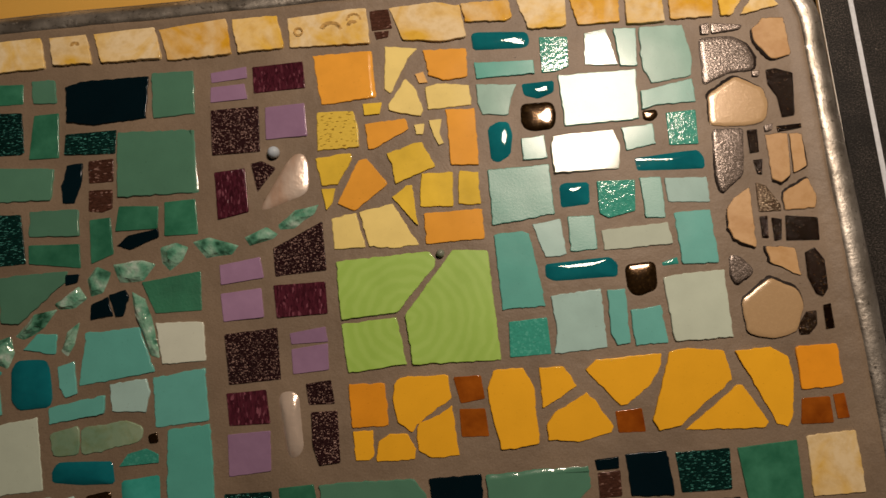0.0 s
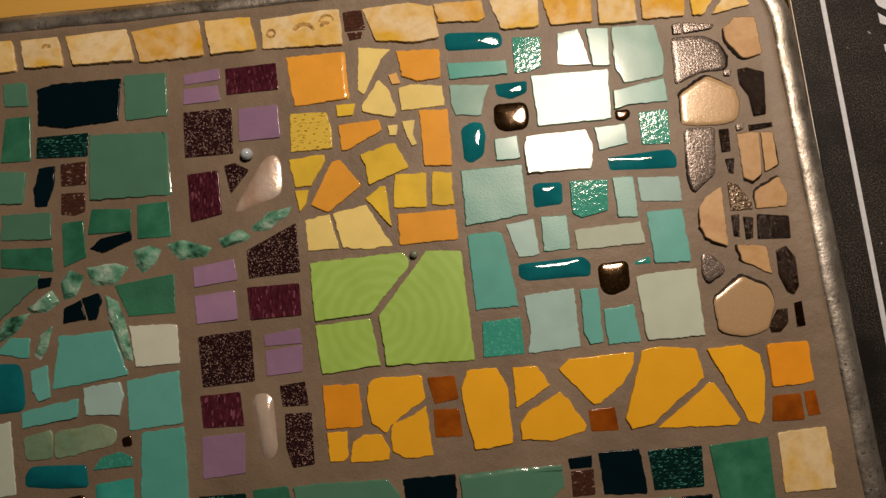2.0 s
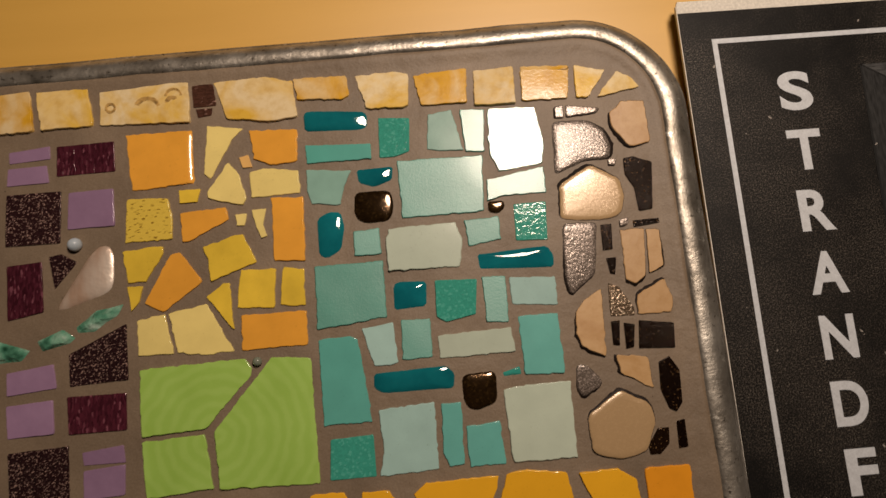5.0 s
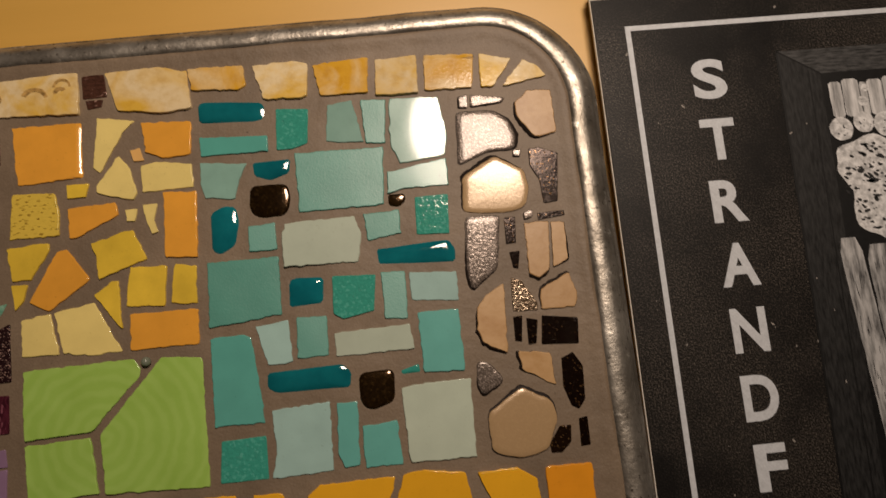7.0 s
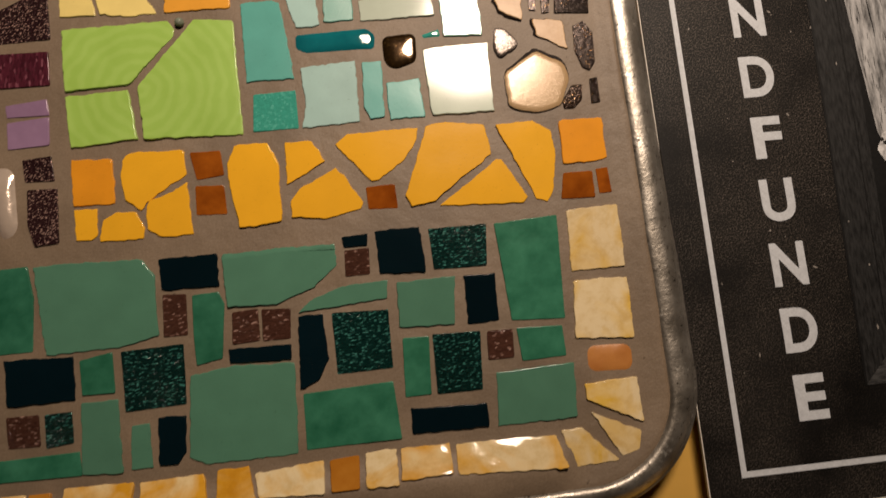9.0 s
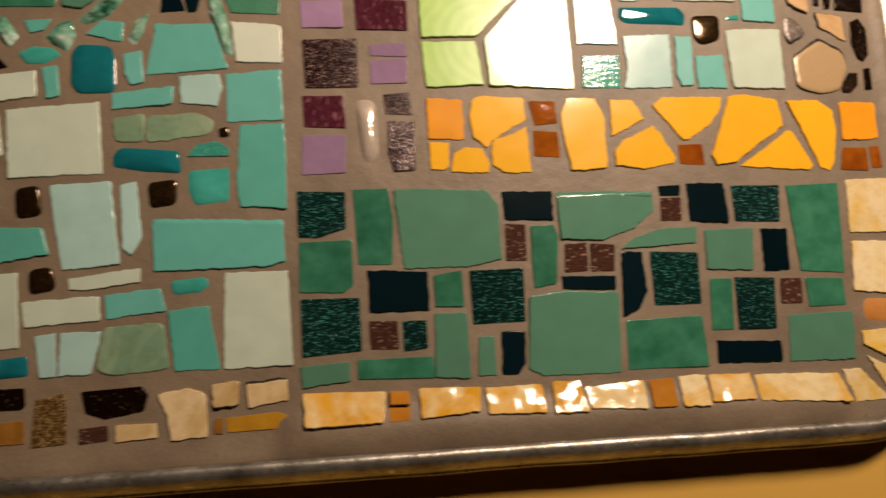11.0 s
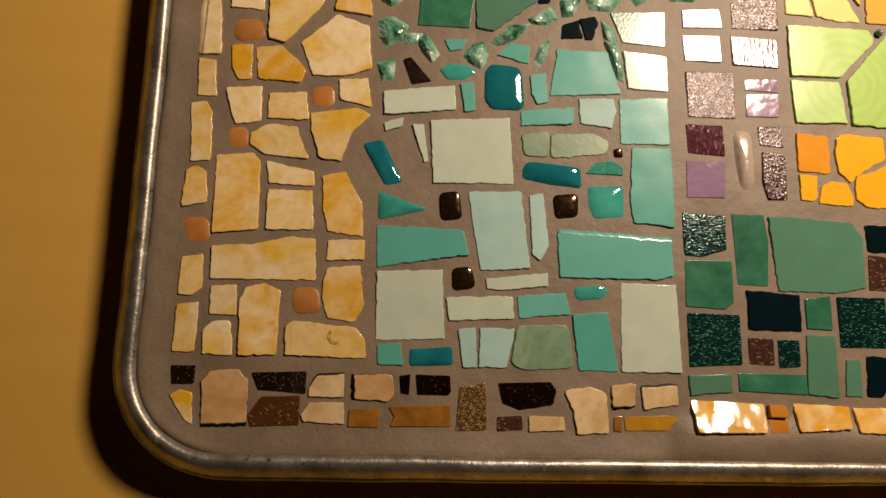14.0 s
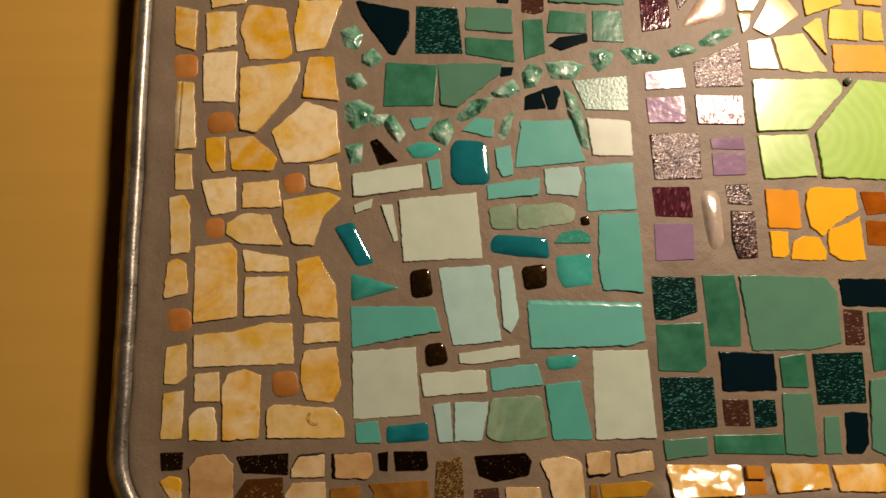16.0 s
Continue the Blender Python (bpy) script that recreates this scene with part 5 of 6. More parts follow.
def brown_border(bed):
    shard(bed, "brownspark", -193.3, -108.2, (-4.0, 2.9), (3.8, 3.0), (3.6, -2.8), (-3.4, -3.1))
    shard(bed, "honey", -192.4, -117.7, (-4.8, 2.9), (-1.7, 4.8), (2.5, 3.6), (3.1, -6.3), (0.9, -5.1))
    shard(bed, "tan", -179.6, -113.3, (-7.5, 3.3), (-5.0, 6.6), (4.1, 7.2), (7.5, 3.6), (7.6, -10.1), (-6.8, -10.6), bare=270)
    shard(bed, "brownspark", -161.6, -109.9, (-9.6, 2.9), (8.3, 3.6), (8.3, -3.8), (-7.1, -2.6))
    shard(bed, "cocoa", -164.0, -119.7, (-7.8, -1.3), (-3.6, 4.9), (8.9, 5.4), (9.2, -4.0), (-6.7, -4.9))
    shard(bed, "paletan", -147.1, -111.0, (-4.9, -0.3), (-2.7, 3.4), (6.5, 4.0), (6.4, -3.5), (-5.3, -3.6), bare=90)
    shard(bed, "paletan", -148.1, -119.8, (-6.3, -0.6), (-3.7, 3.4), (7.5, 3.6), (8.1, -3.6), (-5.6, -2.8))
    shard(bed, "tan", -129.7, -111.4, (-7.9, 4.4), (4.9, 4.7), (6.0, -1.3), (4.2, -4.1), (-7.2, -3.7), bare=175)
    shard(bed, "toffee", -133.6, -121.1, (-5.0, 2.6), (5.3, 3.3), (4.9, -3.1), (-5.2, -2.9))
    shard(bed, "brown", -120.2, -109.8, (-1.8, 2.8), (1.6, 3.3), (1.4, -3.3), (-1.3, -2.8))
    shard(bed, "brown", -109.6, -110.3, (-7.1, 3.8), (4.5, 3.6), (5.0, -1.7), (4.1, -2.8), (-6.5, -3.0))
    shard(bed, "toffee", -116.6, -120.3, (-8.9, 3.0), (11.8, 3.8), (12.3, -3.2), (-8.3, -3.5), (-6.9, -0.1))
    shard(bed, "goldspark", -97.4, -117.1, (-4.3, 6.7), (4.5, 8.3), (5.2, -7.2), (-5.4, -7.9))
    shard(bed, "brown", -77.4, -112.7, (-11.2, 4.0), (7.2, 4.7), (9.3, 1.9), (8.1, -2.9), (-3.7, -4.9), (-9.6, -2.8))
    shard(bed, "copper", -84.3, -122.1, (-4.3, 2.1), (4.1, 2.6), (4.5, -2.0), (-4.3, -2.7))
    shard(bed, "paletan", -71.5, -122.0, (-6.2, 2.5), (6.0, 2.3), (6.4, -2.0), (-6.2, -2.7))
    shard(bed, "paletan", -57.4, -116.5, (-7.9, 5.7), (2.1, 7.2), (6.7, 5.0), (7.8, -8.3), (-3.6, -8.8), (-5.0, -0.9))
    shard(bed, "paletan", -44.4, -112.0, (-4.3, 3.4), (4.3, 4.1), (4.0, -3.5), (-4.0, -4.0), bare=250)
    shard(bed, "paletan", -31.2, -112.3, (-6.9, 2.9), (6.4, 4.1), (6.6, -2.7), (-6.1, -4.4), bare=100)
    shard(bed, "toffee", -46.6, -121.7, (-1.3, 2.3), (1.2, 2.7), (1.4, -2.6), (-1.4, -2.3))
    shard(bed, "butterscotch", -33.3, -121.2, (-11.1, 1.8), (5.1, 2.8), (10.7, 0.5), (5.9, -2.4), (-10.6, -2.7))


def forest_panel(bed):
    shard(bed, "emerald", -97.0, 106.8, (-7.0, 4.6), (7.0, 3.6), (7.0, -4.3), (-7.0, -3.9))
    shard(bed, "sage", -82.0, 106.4, (-4.8, 4.8), (4.2, 4.5), (4.8, -4.9), (-4.2, -4.3))
    shard(bed, "navy", -60.9, 100.4, (-13.0, 7.1), (-7.6, 8.8), (18.6, 8.5), (17.2, -8.4), (-2.6, -9.0), (-12.6, -7.0))
    shard(bed, "sage", -33.1, 100.6, (-7.9, 9.0), (8.0, 8.4), (7.9, -8.5), (-8.1, -9.0))
    shard(bed, "darkstreak", -95.4, 89.7, (-7.6, 10.3), (4.8, 9.4), (5.6, -6.2), (4.2, -7.1), (-7.1, -6.4))
    shard(bed, "emerald", -81.8, 88.9, (-4.0, 8.6), (5.2, 8.7), (5.0, -8.9), (-6.2, -8.4))
    shard(bed, "darkstreak", -64.9, 84.5, (-9.3, 4.4), (9.9, 4.2), (9.2, -5.0), (-9.8, -3.6))
    shard(bed, "sage", -39.7, 74.4, (-15.0, 13.2), (15.3, 11.5), (15.3, -12.9), (-15.6, -11.8), soft_edge=(1, 0))
    shard(bed, "navy", -72.1, 69.7, (-1.6, 7.3), (4.1, 7.6), (4.0, 0.6), (0.7, -7.6), (-3.5, -7.2), (-3.8, -0.7))
    shard(bed, "copper", -61.2, 73.3, (-4.7, 4.4), (4.8, 4.5), (4.6, -4.6), (-4.7, -4.3))
    shard(bed, "copper", -61.5, 61.4, (-4.5, 5.1), (4.5, 4.6), (4.3, -2.8), (0.5, -3.9), (-4.7, -3.0))
    shard(bed, "sage", -94.1, 71.3, (-17.1, 8.5), (15.6, 4.6), (14.4, -7.2), (-12.8, -5.8))
    shard(bed, "sage", -78.8, 55.3, (-8.9, 5.3), (9.0, 4.5), (9.3, -5.7), (-9.4, -4.2))
    shard(bed, "emerald", -78.8, 43.4, (-9.4, 4.6), (9.2, 3.3), (9.5, -5.7), (-9.4, -2.3))
    shard(bed, "emerald", -61.6, 47.7, (-4.1, 7.4), (3.6, 7.7), (4.4, -6.1), (-4.0, -9.0))
    shard(bed, "emerald", -48.1, 54.1, (-6.7, 5.2), (7.9, 3.7), (7.2, -4.7), (-8.4, -4.2))
    shard(bed, "emerald", -32.3, 52.6, (-5.7, 6.5), (5.7, 6.6), (6.2, -6.8), (-6.2, -6.2))
    shard(bed, "navy", -48.0, 46.1, (-7.8, -1.5), (-4.0, 1.7), (7.5, 3.3), (7.4, 0.1), (-3.1, -3.6))
    shard(bed, "sage", -87.7, 29.5, (-11.4, 7.7), (13.7, 7.7), (12.4, 3.5), (-4.1, -10.0), (-10.6, -8.9))
    shard(bed, "emerald", -109.7, 28.6, (-9.2, 9.1), (10.7, 7.9), (8.9, -8.4), (-10.4, -8.6))
    shard(bed, "darkstreak", -98.8, 50.8, (-8.3, 10.2), (7.7, 9.0), (9.5, -9.6), (-9.0, -9.6))
    shard(bed, "navy", -118.5, 52.0, (-12.0, 11.2), (8.8, 7.1), (8.7, -1.6), (3.2, -11.3), (1.1, -10.8), (-9.8, 5.4))
    shard(bed, "watergreen", -35.4, 24.7, (-11.9, 5.6), (9.7, 7.5), (9.4, -6.8), (-7.2, -6.2))
    shard(bed, "navy", -62.4, 22.0, (-3.4, 2.0), (2.7, 4.4), (4.6, -2.9), (-3.9, -3.5))
    shard(bed, "navy", -55.1, 23.6, (-4.0, 3.3), (1.6, 4.6), (3.2, 2.0), (0.9, -4.9), (-1.7, -5.0))
    shard(bed, "navy", -72.6, 34.0, (-2.3, 1.7), (2.8, 1.6), (1.8, -1.4), (-2.3, -2.0))


def glass_stream(bed):
    shard(bed, "chip", -35.6, 38.9, (-4.1, 3.0), (1.1, 4.2), (5.1, 2.1), (2.9, -1.9), (-1.3, -5.2), (-3.7, -2.2))
    shard(bed, "chip", -20.2, 40.3, (-7.1, 2.4), (-1.9, 3.5), (7.2, -0.1), (5.0, -2.6), (-3.2, -3.2))
    shard(bed, "chip", -2.8, 42.5, (-5.5, 0.4), (1.4, 2.8), (4.8, 0.3), (3.3, -1.0), (-4.0, -2.5))
    shard(bed, "chip", 9.9, 47.8, (-6.0, -1.6), (-0.6, 2.7), (7.4, 4.0), (5.6, 1.0), (-0.9, -3.0), (-5.5, -3.1))
    shard(bed, "chip", -49.6, 34.9, (-6.7, 2.5), (2.6, 3.2), (6.6, 1.5), (2.4, -3.6), (-4.8, -3.5))
    shard(bed, "chip", -63.4, 32.2, (-3.3, 1.0), (-0.2, 4.8), (4.3, 2.3), (1.7, -3.6), (-2.4, -4.6))
    shard(bed, "chip", -73.3, 25.8, (-5.2, -0.5), (2.5, 4.5), (5.1, 0.5), (1.4, -2.2), (-3.7, -2.3))
    shard(bed, "chip", -86.1, 18.4, (-6.3, -2.9), (-0.2, 3.6), (6.9, 4.3), (2.8, -0.8), (-3.3, -4.2))
    shard(bed, "chip", -73.6, 11.7, (-2.6, -2.8), (-0.9, 3.0), (3.2, 5.6), (1.4, -1.2), (-1.0, -4.6))
    shard(bed, "chip", -46.3, 15.1, (-4.2, 10.4), (-0.2, 7.9), (2.6, -1.5), (3.9, -10.6), (1.3, -9.4), (-3.4, 3.2))
    shard(bed, "chip", -132.0, 48.0, (-3.9, 2.3), (0.5, 4.6), (3.7, 1.2), (2.0, -4.6), (-2.3, -3.5))
    shard(bed, "chip", -125.2, 39.5, (-3.0, 1.6), (1.3, 3.9), (4.5, -0.0), (0.2, -3.7), (-3.0, -1.8))
    shard(bed, "chip", -130.8, 29.9, (-3.4, 2.1), (1.5, 3.2), (4.3, -0.9), (0.4, -3.1), (-2.8, -1.3))
    shard(bed, "chip", -129.8, 17.2, (-4.3, 3.6), (0.5, 5.1), (5.9, 2.4), (3.8, -3.1), (-1.5, -6.0), (-4.3, -2.0))
    shard(bed, "chip", -130.8, 1.4, (-3.3, 2.7), (2.6, 3.8), (2.2, -2.7), (-1.6, -3.8))
    shard(bed, "chip", -116.2, 11.1, (-3.9, 2.9), (-0.3, 5.1), (3.9, -1.6), (1.8, -4.9), (-1.4, -1.6))
    shard(bed, "chip", -98.0, 10.0, (-4.6, -0.5), (-1.4, 3.9), (2.9, 5.0), (3.9, -0.6), (1.7, -5.0), (-2.5, -2.8))
    shard(bed, "chip", -121.8, 14.6, (-3.2, 1.7), (3.2, 2.1), (2.1, -1.7), (-2.1, -2.1))


def purple_column(bed):
    shard(bed, "lilac", -11.8, 105.8, (-6.9, 1.5), (6.7, 2.7), (6.9, -1.8), (-6.7, -2.4))
    shard(bed, "lilac", -12.4, 98.7, (-6.5, 2.9), (6.3, 3.1), (7.1, -3.0), (-6.8, -3.1))
    shard(bed, "wine", 6.9, 103.0, (-9.8, 5.2), (9.6, 5.4), (9.9, -5.3), (-9.8, -5.4))
    shard(bed, "plumspeck", -10.5, 83.7, (-8.9, 8.9), (9.2, 8.8), (8.8, -9.1), (-9.1, -8.7))
    shard(bed, "lilac", 8.5, 85.3, (-7.4, 6.3), (7.5, 6.5), (7.7, -6.4), (-7.8, -6.3))
    shard(bed, "wine", -13.2, 60.0, (-6.1, 8.5), (5.5, 9.0), (6.0, -7.8), (-5.5, -9.7))
    shard(bed, "plumspeck", -1.7, 67.1, (-3.8, 3.2), (0.2, 3.9), (5.5, 0.7), (-1.9, -7.8))
    shard(bed, "shell", 8.2, 61.0, (-11.5, -8.2), (0.5, 9.9), (4.9, 12.5), (7.8, 9.2), (7.7, -1.6), (5.8, -4.6), (-4.9, -7.8), (-10.1, -9.4))
    shard(bed, "plumspeck", 10.2, 34.7, (-9.5, 3.0), (9.2, 11.2), (9.5, -6.8), (-9.2, -7.4))
    shard(bed, "lilac", -11.2, 30.6, (-7.7, 3.0), (7.2, 4.5), (8.2, -3.2), (-7.6, -4.3))
    shard(bed, "lilac", -11.4, 18.3, (-7.6, 4.9), (7.1, 5.5), (7.5, -5.1), (-7.1, -5.3))
    shard(bed, "wine", 9.7, 18.2, (-9.6, 6.1), (9.2, 5.6), (9.3, -6.0), (-8.9, -5.7))
    shard(bed, "plumspeck", -8.6, -0.2, (-9.7, 8.8), (9.2, 9.3), (9.4, -9.0), (-9.0, -9.1))
    shard(bed, "lilac", 11.5, 4.8, (-6.6, 1.8), (6.2, 2.9), (6.8, -2.5), (-6.3, -2.2))
    shard(bed, "lilac", 11.6, -3.2, (-6.5, 4.2), (6.6, 4.9), (6.3, -4.4), (-6.5, -4.7))
    shard(bed, "wine", -11.4, -17.9, (-7.3, 5.8), (6.7, 5.7), (7.5, -6.0), (-6.9, -5.5))
    shard(bed, "polished", 3.5, -24.6, (-4.4, 10.1), (-1.3, 11.8), (3.6, 10.3), (4.0, 1.5), (4.2, -10.0), (0.1, -12.9), (-2.2, -11.2), (-4.0, 0.4))
    shard(bed, "plumspeck", 14.1, -15.3, (-4.8, 3.7), (4.2, 4.2), (5.0, -4.1), (-4.3, -3.7))
    shard(bed, "plumspeck", 14.5, -31.1, (-4.0, 9.6), (5.3, 9.3), (5.1, -8.4), (-2.3, -8.6), (-4.2, -1.8))
    shard(bed, "lilac", -11.7, -33.2, (-7.4, 7.0), (7.6, 6.9), (7.2, -6.7), (-7.5, -7.2))


def hidden_corner(bed):
    """The tray's far corner, laid in the same way as the panels beside it."""
    for i in range(5):
        w = rng.uniform(7.0, 8.5)
        shard(bed, "cream" if i % 2 else "honey", -121 - 18.5 * i, 124.0, (-w, 7.8), (w, 7.2), (w - 0.6, -8), (-w + 0.8, -7.4))
    for cx, w in ((-196, 4.2), (-181, 7.5), (-162.5, 8), (-145, 7)):
        y = 66.0 if cx > -190 else 68.0
        while y < 104:
            h = rng.uniform(11, 17) / 2
            shard(bed, rng.choice(("cream", "cream", "honey")), cx, y + h + 6, (-w, h - 1), (w - 1, h), (w, -h + 1), (-w + 0.8, -h))
            y += 2 * h + 3
    for cx, w in ((-124, 8),):
        y = 68.0
        for k in ("sage", "darkstreak", "emerald"):
            shard(bed, k, cx, y + 8, (-w, 6), (w, 6.5), (w - 0.5, -6), (-w, -6.5))
            y += 16


for lay in (top_border, yellow_panel, orange_row, aqua_panel, brown_panel, green_panel, lower_border, sea_panel, sand_panel, brown_border,
            forest_panel, glass_stream, purple_column, hidden_corner):
    lay(bed)
bead(bed, 3.5, 73.5, 2.3, BEAD_PEARL, "small round blue-grey pearl")
bead(bed, 61.2, 29.6, 1.5, BEAD_STEEL, "small round grey-green bead")


STAIN = plain("brown_glaze_mark", (0.50, 0.31, 0.10), 0.25, 0.5, 700)


def mark(x, y, r, start, end, width, z=0.32):
    """A thin curved brown mark in the glaze of a tile."""
    bm = bmesh.new()
    rows = []
    for k in range(15):
        a = radians(start + (end - start) * k / 14)
        w = width * (0.5 + 0.6 * abs(noise.noise((k * 0.7, x, y)))) + 0.1
        rows.append([bm.verts.new(((x + rr * math.cos(a)) / 1000, (y + rr * math.sin(a)) / 1000, z / 1000)) for rr in (r - w, r + w)])
    for p, q in zip(rows, rows[1:]):
        bm.faces.new((p[0], p[1], q[1], q[0]))
    return part("glaze_mark", bm, STAIN, bed)


mark(-69.9, 123.6, 1.3, 0, 340, 0.8)
mark(28.2, 118.6, 4.0, -120, 150, 0.9)
mark(37.2, 122.6, 2.6, 0, 175, 0.5)
mark(36.6, 120.5, 1.6, 30, 330, 1.0)
mark(15.8, 120.2, 1.5, 0, 350, 0.5)
mark(-144.3, -94.4, 2.2, 130, 300, 0.55)


# ---- book ----
book = tagged(new("book"), "black softcover book with white lettering lying on the table", "book")
book.matrix_basis = pose(0.0012, 0.0040, 0, 0, 0, -0.9)
BX0, BX1, BY0, BY1, BZ = 0.2182, 0.4282, -0.1547, 0.1462, -0.0100


def sheet(bm, x0, x1, y0, y1, z, t=0.00008):
    box_mesh(bm, x0, x1, y0, y1, z - t, z + t)


slab("back_cover", BX0 + 0.0031, BX1, BY0, BY1, TABLE_Z + 0.0001, TABLE_Z + 0.0005, COVER, book)
# The three lowest layers are coloured black, so shade by the table is painted in.
for k in range(6):
    z0 = TABLE_Z + 0.0006 + k * 0.00118
    slab("page_block", BX0 + 0.0031 - 0.00052 * k, BX1 - 0.001 + rng.uniform(-0.0005, 0.0005), BY0 - 0.0004 + rng.uniform(-0.0006, 0.0006), BY1 + 0.0010 + rng.uniform(-0.0006, 0.0008),
         z0, z0 + 0.00114, PAPER if k > 2 else COVER, book, "cream-white page edges" if k > 2 else "lower page edges coloured dark to read as shade")
slab("front_cover", BX0, BX1, BY0 + 0.0032, BY1 - 0.0040, BZ - 0.0008, BZ, COVER, book, "matt black front cover")
slab("cover_edge", BX0 - 0.0002, BX1, BY0, BY0 + 0.0031, BZ - 0.0008, BZ - 0.0001, PAPER, book, "bare worn paper edge")
slab("cover_edge", BX0 - 0.0002, BX1, BY1 - 0.0039, BY1, BZ - 0.0008, BZ - 0.0001, PAPER, book, "bare worn paper edge")
slab("spine_edge", BX0 - 0.0006, BX0 - 0.00025, BY0 + 0.001, BY1 - 0.001, BZ - 0.0016, BZ - 0.0002, PAPER, book, "worn pale spine edge")

ZP = BZ + 0.0001
LX0, LX1, LY0, LY1, LW = 0.2292, 0.4180, -0.1402, 0.1311, 0.0019
for lim in ((LX0, LX0 + LW, LY0, LY1), (LX1 - LW, LX1, LY0, LY1), (LX0 + LW, LX1 - LW, LY1 - LW, LY1), (LX0 + LW, LX1 - LW, LY0, LY0 + LW)):
    bm = bmesh.new()
    sheet(bm, *lim, ZP)
    part("border_line", bm, PRINT_WHITE, book, "thin white printed line")


def letter(char, x, top, cap, width):
    """One printed capital, of the given cap height and width, its left top corner at x, top."""
    cu = bpy.data.curves.new("letter", "FONT")
    cu.body, cu.size, cu.offset, cu.extrude, cu.resolution_u = char, 1.0, 0.030, 0.002, 6
    tmp = new("letter_outline", cu)
    bpy.context.view_layer.update()
    me = bpy.data.meshes.new_from_object(tmp.evaluated_get(bpy.context.evaluated_depsgraph_get()))
    bpy.data.objects.remove(tmp)
    me.name = "letter"
    co = np.empty(len(me.vertices) * 3)
    me.vertices.foreach_get("co", co)
    co = co.reshape(-1, 3)
    lo, hi = co.min(0), co.max(0)
    co[:, 0] = (co[:, 0] - lo[0]) / (hi[0] - lo[0]) * width
    co[:, 1] = (co[:, 1] - hi[1]) / (hi[1] - lo[1]) * cap
    co[:, 2] *= 0.04
    me.vertices.foreach_set("co", co.ravel())
    me.materials.clear()
    me.materials.append(PRINT_WHITE)
    me.update()
    ob = new("letter", me)
    ob.parent = book
    ob.matrix_basis = pose(x, top, ZP)
    return ob


for i, char in enumerate("STRANDFUNDE"):
    wide = {"S": 0.0124, "T": 0.0124, "R": 0.0124, "A": 0.0134, "N": 0.0122, "D": 0.0122, "F": 0.0106, "U": 0.0120, "E": 0.0108}[char]
    letter(char, 0.2572 - wide / 2, 0.1163 - i * 0.02255, 0.0151, wide)


def flat_shape(name, pts, z, material, label=""):
    """A printed shape with a soft, uneven outline."""
    bm = bmesh.new()
    vs = [bm.verts.new((x, y, z)) for x, y in pts]
    bm.faces.new(vs)
    return part(name, bm, material, book, label)


def blob(cx, cy, rx, ry, seed, wob=0.18, n=26):
    return [(cx + rx * (1 + wob * noise.noise((math.cos(a) * 1.6, math.sin(a) * 1.6, seed))) * math.cos(a),
             cy + ry * (1 + wob * noise.noise((math.cos(a) * 1.6, math.sin(a) * 1.6, seed))) * math.sin(a)) for a in (2 * math.pi * k / n for k in range(n))]


def many_blobs(name, spots, z, material, label=""):
    """Scattered printed flecks as one flat piece."""
    bm = bmesh.new()
    for cx, cy, rx, ry, turn, seed in spots:
        c, q = math.cos(turn), math.sin(turn)
        bm.faces.new([bm.verts.new((cx + c * (x - cx) - q * (y - cy), cy + q * (x - cx) + c * (y - cy), z)) for x, y in blob(cx, cy, rx, ry, seed, 0.6, 9)])
    return part(name, bm, material, book, label)


# the printed photograph: an open box with driftwood and pitted stones, in greys
PX0, PX1, PY0, PY1 = 0.2770, 0.4110, -0.1150, 0.1172
Q, LEAN = 0.0148, 0.0065
SIDE = [(PX0 + LEAN, PY1), (PX1, PY1), (PX1, PY0), (PX0, PY0)]
INNER = [(PX0 + LEAN + Q, PY1 - Q * 0.64), (PX1 - Q, PY1 - Q * 0.64), (PX1 - Q, PY0 + Q), (PX0 + Q, PY0 + Q)]
for k in range(4):
    flat_shape("photo_frame_side", [SIDE[k], SIDE[(k + 1) % 4], INNER[(k + 1) % 4], INNER[k]], ZP, (FRAME_GREY_TOP, FRAME_GREY)[k % 2], "dark printed wooden frame")
flat_shape("photo_ground", INNER, ZP, INSIDE_BLACK)
Z1, Z2, Z3 = ZP + 0.00006, ZP + 0.00012, ZP + 0.00018


def printed_line(ax, ay, bx, by, w):
    d = Vector((bx - ax, by - ay)).normalized() * w
    flat_shape("photo_frame_line", [(ax - d.y, ay + d.x), (bx - d.y, by + d.x), (bx + d.y, by - d.x), (ax + d.y, ay - d.x)], Z1, INSIDE_BLACK)


printed_line(*SIDE[3], *SIDE[0], 0.0004)
printed_line(*SIDE[0], *INNER[0], 0.0003)
printed_line(PX0 + 0.0105, PY0 + 0.011, PX0 + LEAN + 0.0105, PY1 - 0.008, 0.0002)


def bar(x, y0, y1, w, seed, lean=0.0):
    """A printed stick with nearly straight sides and blunt, rounded ends."""
    left, right, n = [], [], 16
    for k in range(n + 1):
        t = k / n
        y, cx = y0 + (y1 - y0) * t, x + lean * t
        end = min(1, 0.62 + min(t, 1 - t) * 6)
        left.append((cx - w * end * (1 + 0.10 * noise.noise((y * 220, seed, 0))), y))
        right.append((cx + w * end * (1 + 0.10 * noise.noise((y * 220, seed, 4))), y))
    return left + right[::-1]


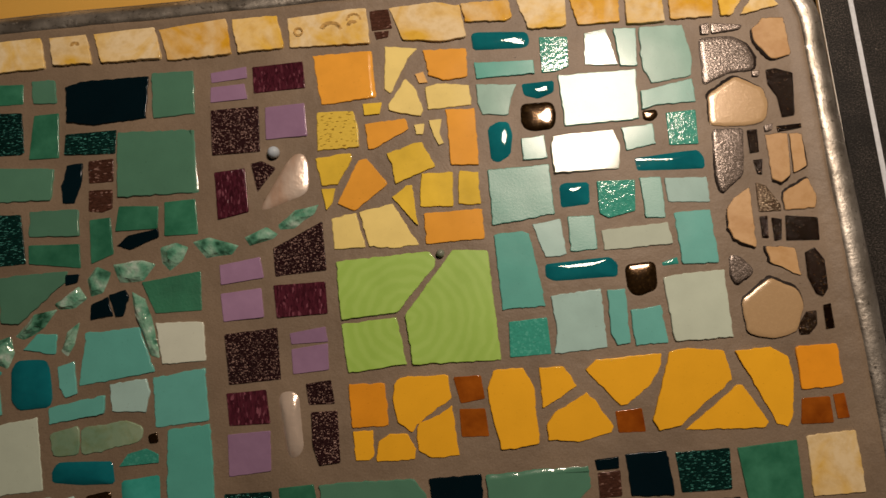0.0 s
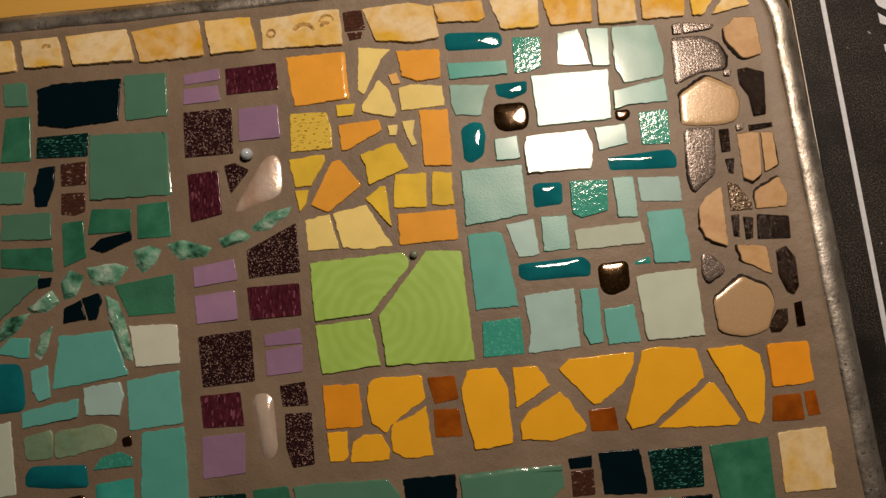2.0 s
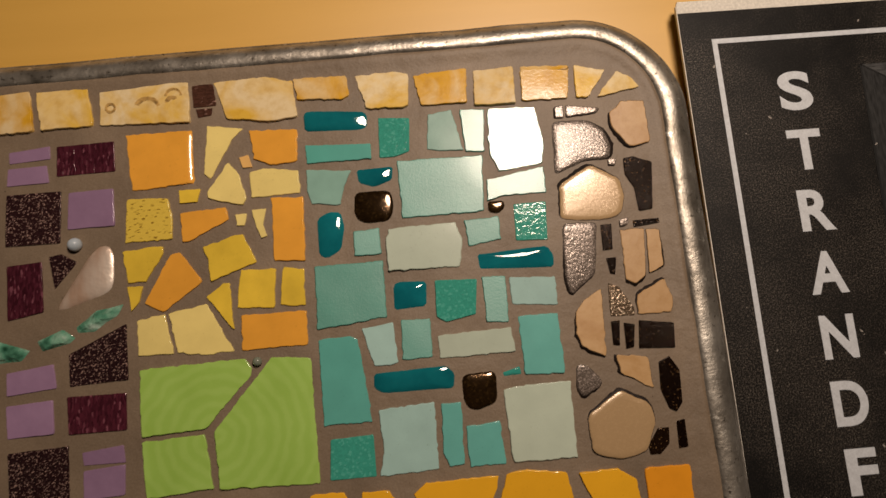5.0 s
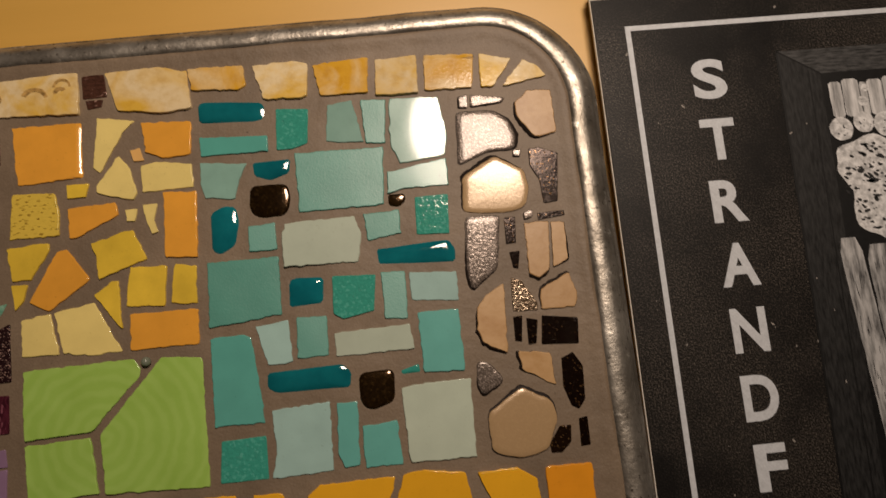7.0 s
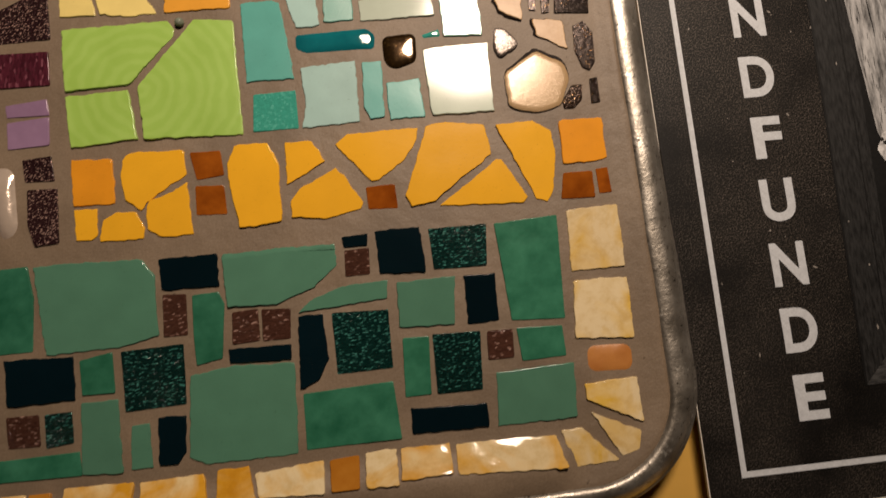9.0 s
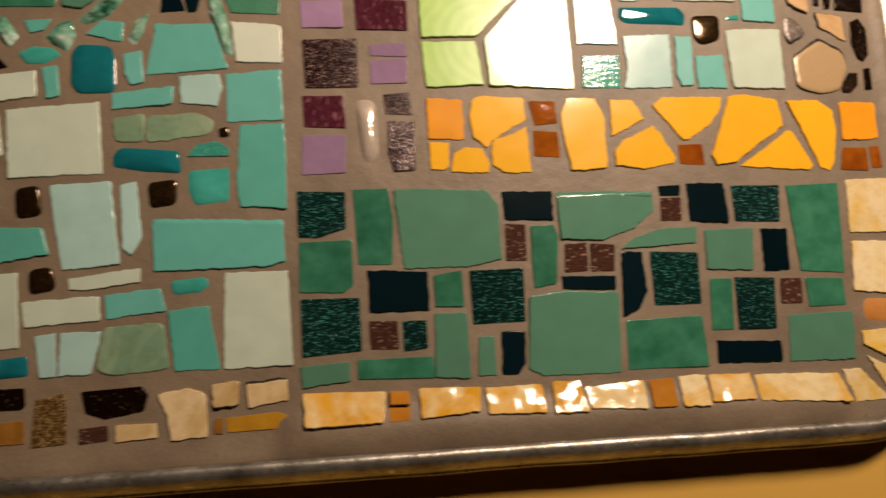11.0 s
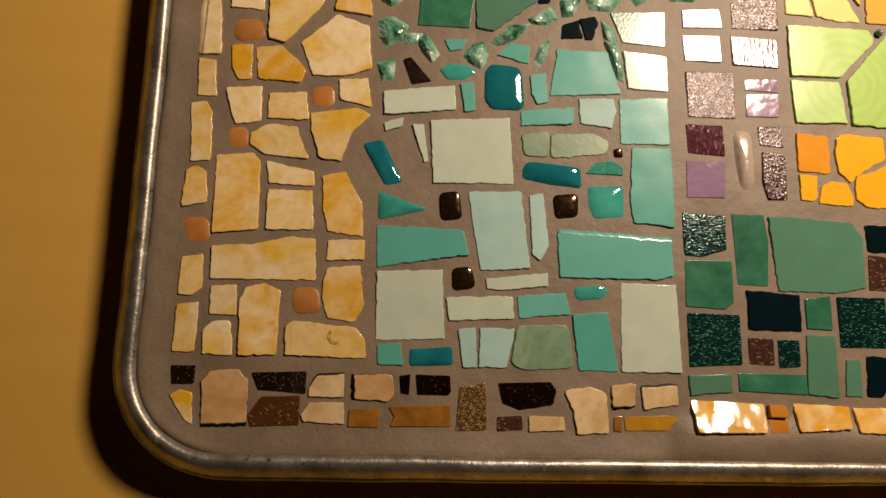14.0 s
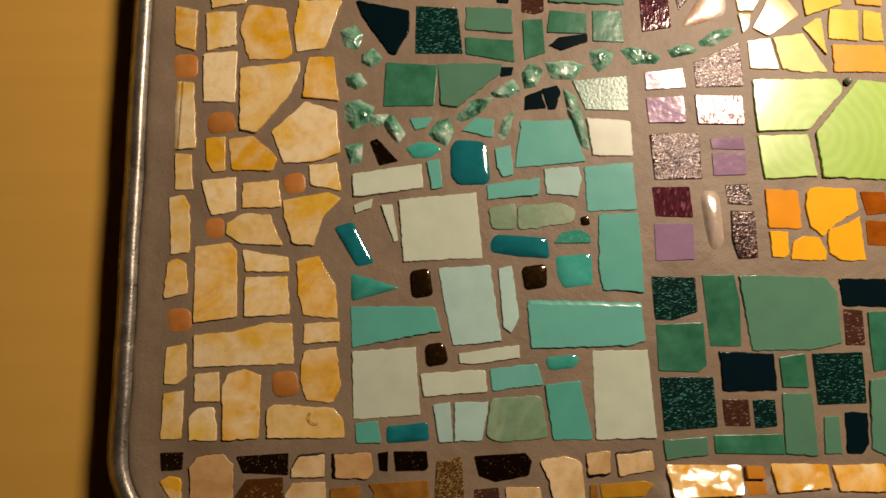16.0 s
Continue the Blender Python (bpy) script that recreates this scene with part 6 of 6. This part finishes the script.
x = 0.3026
for i in range(11):
    w = (0.0023, 0.0031, 0.0013, 0.0028, 0.0025, 0.0019, 0.0030, 0.0024, 0.0027, 0.0020, 0.0029)[i]
    flat_shape("photo_stick", bar(x, 0.0905, 0.1040 + 0.0009 * math.sin(i * 2.1), w, i), Z1, STICK_PRINT)
    x += w + 0.0003 + (0.0023, 0.0031, 0.0013, 0.0028, 0.0025, 0.0019, 0.0030, 0.0024, 0.0027, 0.0020, 0.0029, 0.002)[i + 1]
for i, (px, py, pr) in enumerate(((0.3023, 0.0863, 0.0044), (0.3108, 0.0882, 0.0039), (0.3188, 0.0870, 0.0046), (0.3282, 0.0866, 0.0042), (0.3370, 0.0876, 0.0043), (0.3462, 0.0864, 0.0046), (0.3556, 0.0872, 0.0044), (0.3650, 0.0866, 0.0047),
                                  (0.3120, 0.0960, 0.0019), (0.3135, 0.1010, 0.0015))):
    flat_shape("photo_pebble", blob(px, py, pr, pr * 0.98, i * 3.1, 0.08), Z2, STONE_PRINT)
    many_blobs("photo_hole", [(px + pr * rng.uniform(-0.5, 0.6), py + pr * rng.uniform(-0.7, 0.3), pr * rng.uniform(0.03, 0.10), pr * rng.uniform(0.03, 0.07), rng.uniform(0, 3), k + i) for k in range(7)], Z3, HOLE_PRINT)
for cx, cy, rx, ry, s in ((0.3115, 0.0645, 0.0138, 0.0188, 3.0), (0.3440, 0.0640, 0.0150, 0.0180, 8.0), (0.3760, 0.0650, 0.0145, 0.0182, 5.0)):
    flat_shape("photo_stone", blob(cx - 0.0002, cy + ry * 0.42, rx * 0.98, ry * 0.58, s, 0.2, 40), Z1, STONE_PRINT, "pale pitted stone")
    flat_shape("photo_stone", blob(cx + 0.0012, cy - ry * 0.30, rx * 0.93, ry * 0.70, s + 2, 0.3, 40), Z1 + 0.00002, STONE_PRINT, "pale pitted stone")
    spots = []
    for k in range(135):
        a, r = rng.uniform(0, 6.28), math.sqrt(rng.random()) * 0.90
        s2 = rng.uniform(0.00018, 0.00075) * (1.6 if k % 9 == 0 else 1)
        spots.append((cx + 0.0005 + rx * r * math.cos(a) * 0.95, cy + ry * r * math.sin(a), s2 * rng.uniform(1.0, 2.0), s2 * 0.8, rng.uniform(-1.0, 0.2), k + s))
    many_blobs("photo_hole", spots, Z2, HOLE_PRINT)
for x, y0, y1, w, lean, s in ((0.3020, -0.0330, 0.0470, 0.0040, -0.0050, 1.0), (0.3092, -0.0310, 0.0440, 0.0046, -0.0020, 2.0), (0.3190, 0.0050, 0.0445, 0.0042, 0.0005, 3.0), (0.3195, -0.0330, 0.0030, 0.0044, 0.0005, 3.5),
                              (0.3300, -0.0330, 0.0440, 0.0052, -0.001, 4.0), (0.3420, -0.0320, 0.0430, 0.0058, 0.001, 5.0), (0.3560, -0.0340, 0.0440, 0.0066, 0.0, 6.0), (0.3710, -0.0330, 0.0430, 0.0066, 0.0, 7.0)):
    flat_shape("photo_driftwood", bar(x, y0, y1, w, s, lean), Z1 + 0.000004 * s, WOOD_PRINT)
    many_blobs("photo_crack", [(x + lean * t + w * rng.uniform(-0.8, 0.8), y0 + (y1 - y0) * t, 0.00012, rng.uniform(0.0006, 0.003), rng.uniform(-0.1, 0.1), k + s) for k, t in enumerate([rng.uniform(0.05, 0.95) for _ in range(26)])], Z2, HOLE_PRINT)
for i in range(5):
    kx, ky = 0.3035 + i * 0.0160, -0.0345 - 0.0015 * (i % 2)
    flat_shape("photo_pebble", blob(kx, ky, 0.0066, 0.0062, i * 5.3 + 2, 0.3), Z2, STONE_PRINT)
    many_blobs("photo_hole", [(kx + rng.uniform(-0.005, 0.005), ky + rng.uniform(-0.0045, 0.0045), rng.uniform(0.0003, 0.0011), rng.uniform(0.0002, 0.0007), rng.uniform(0, 3), k + i) for k in range(26)], Z3, HOLE_PRINT)

# pale scuffs and flakes where the cover's print has worn off
SCUFF = plain("bare_scuffed_paper", (0.30, 0.27, 0.24), 0.6, 0.3, 900)
spots = []
for k in range(34):
    sx, sy = rng.uniform(0.224, 0.292), rng.uniform(-0.13, 0.135)
    size = rng.uniform(0.00012, 0.00042)
    spots.append((sx, sy, size, size * rng.uniform(0.8, 3.2), rng.uniform(-1.2, 1.2), k * 1.7))
many_blobs("scuff_mark", spots, ZP + 0.00002, SCUFF, "small pale scuffs in the print")
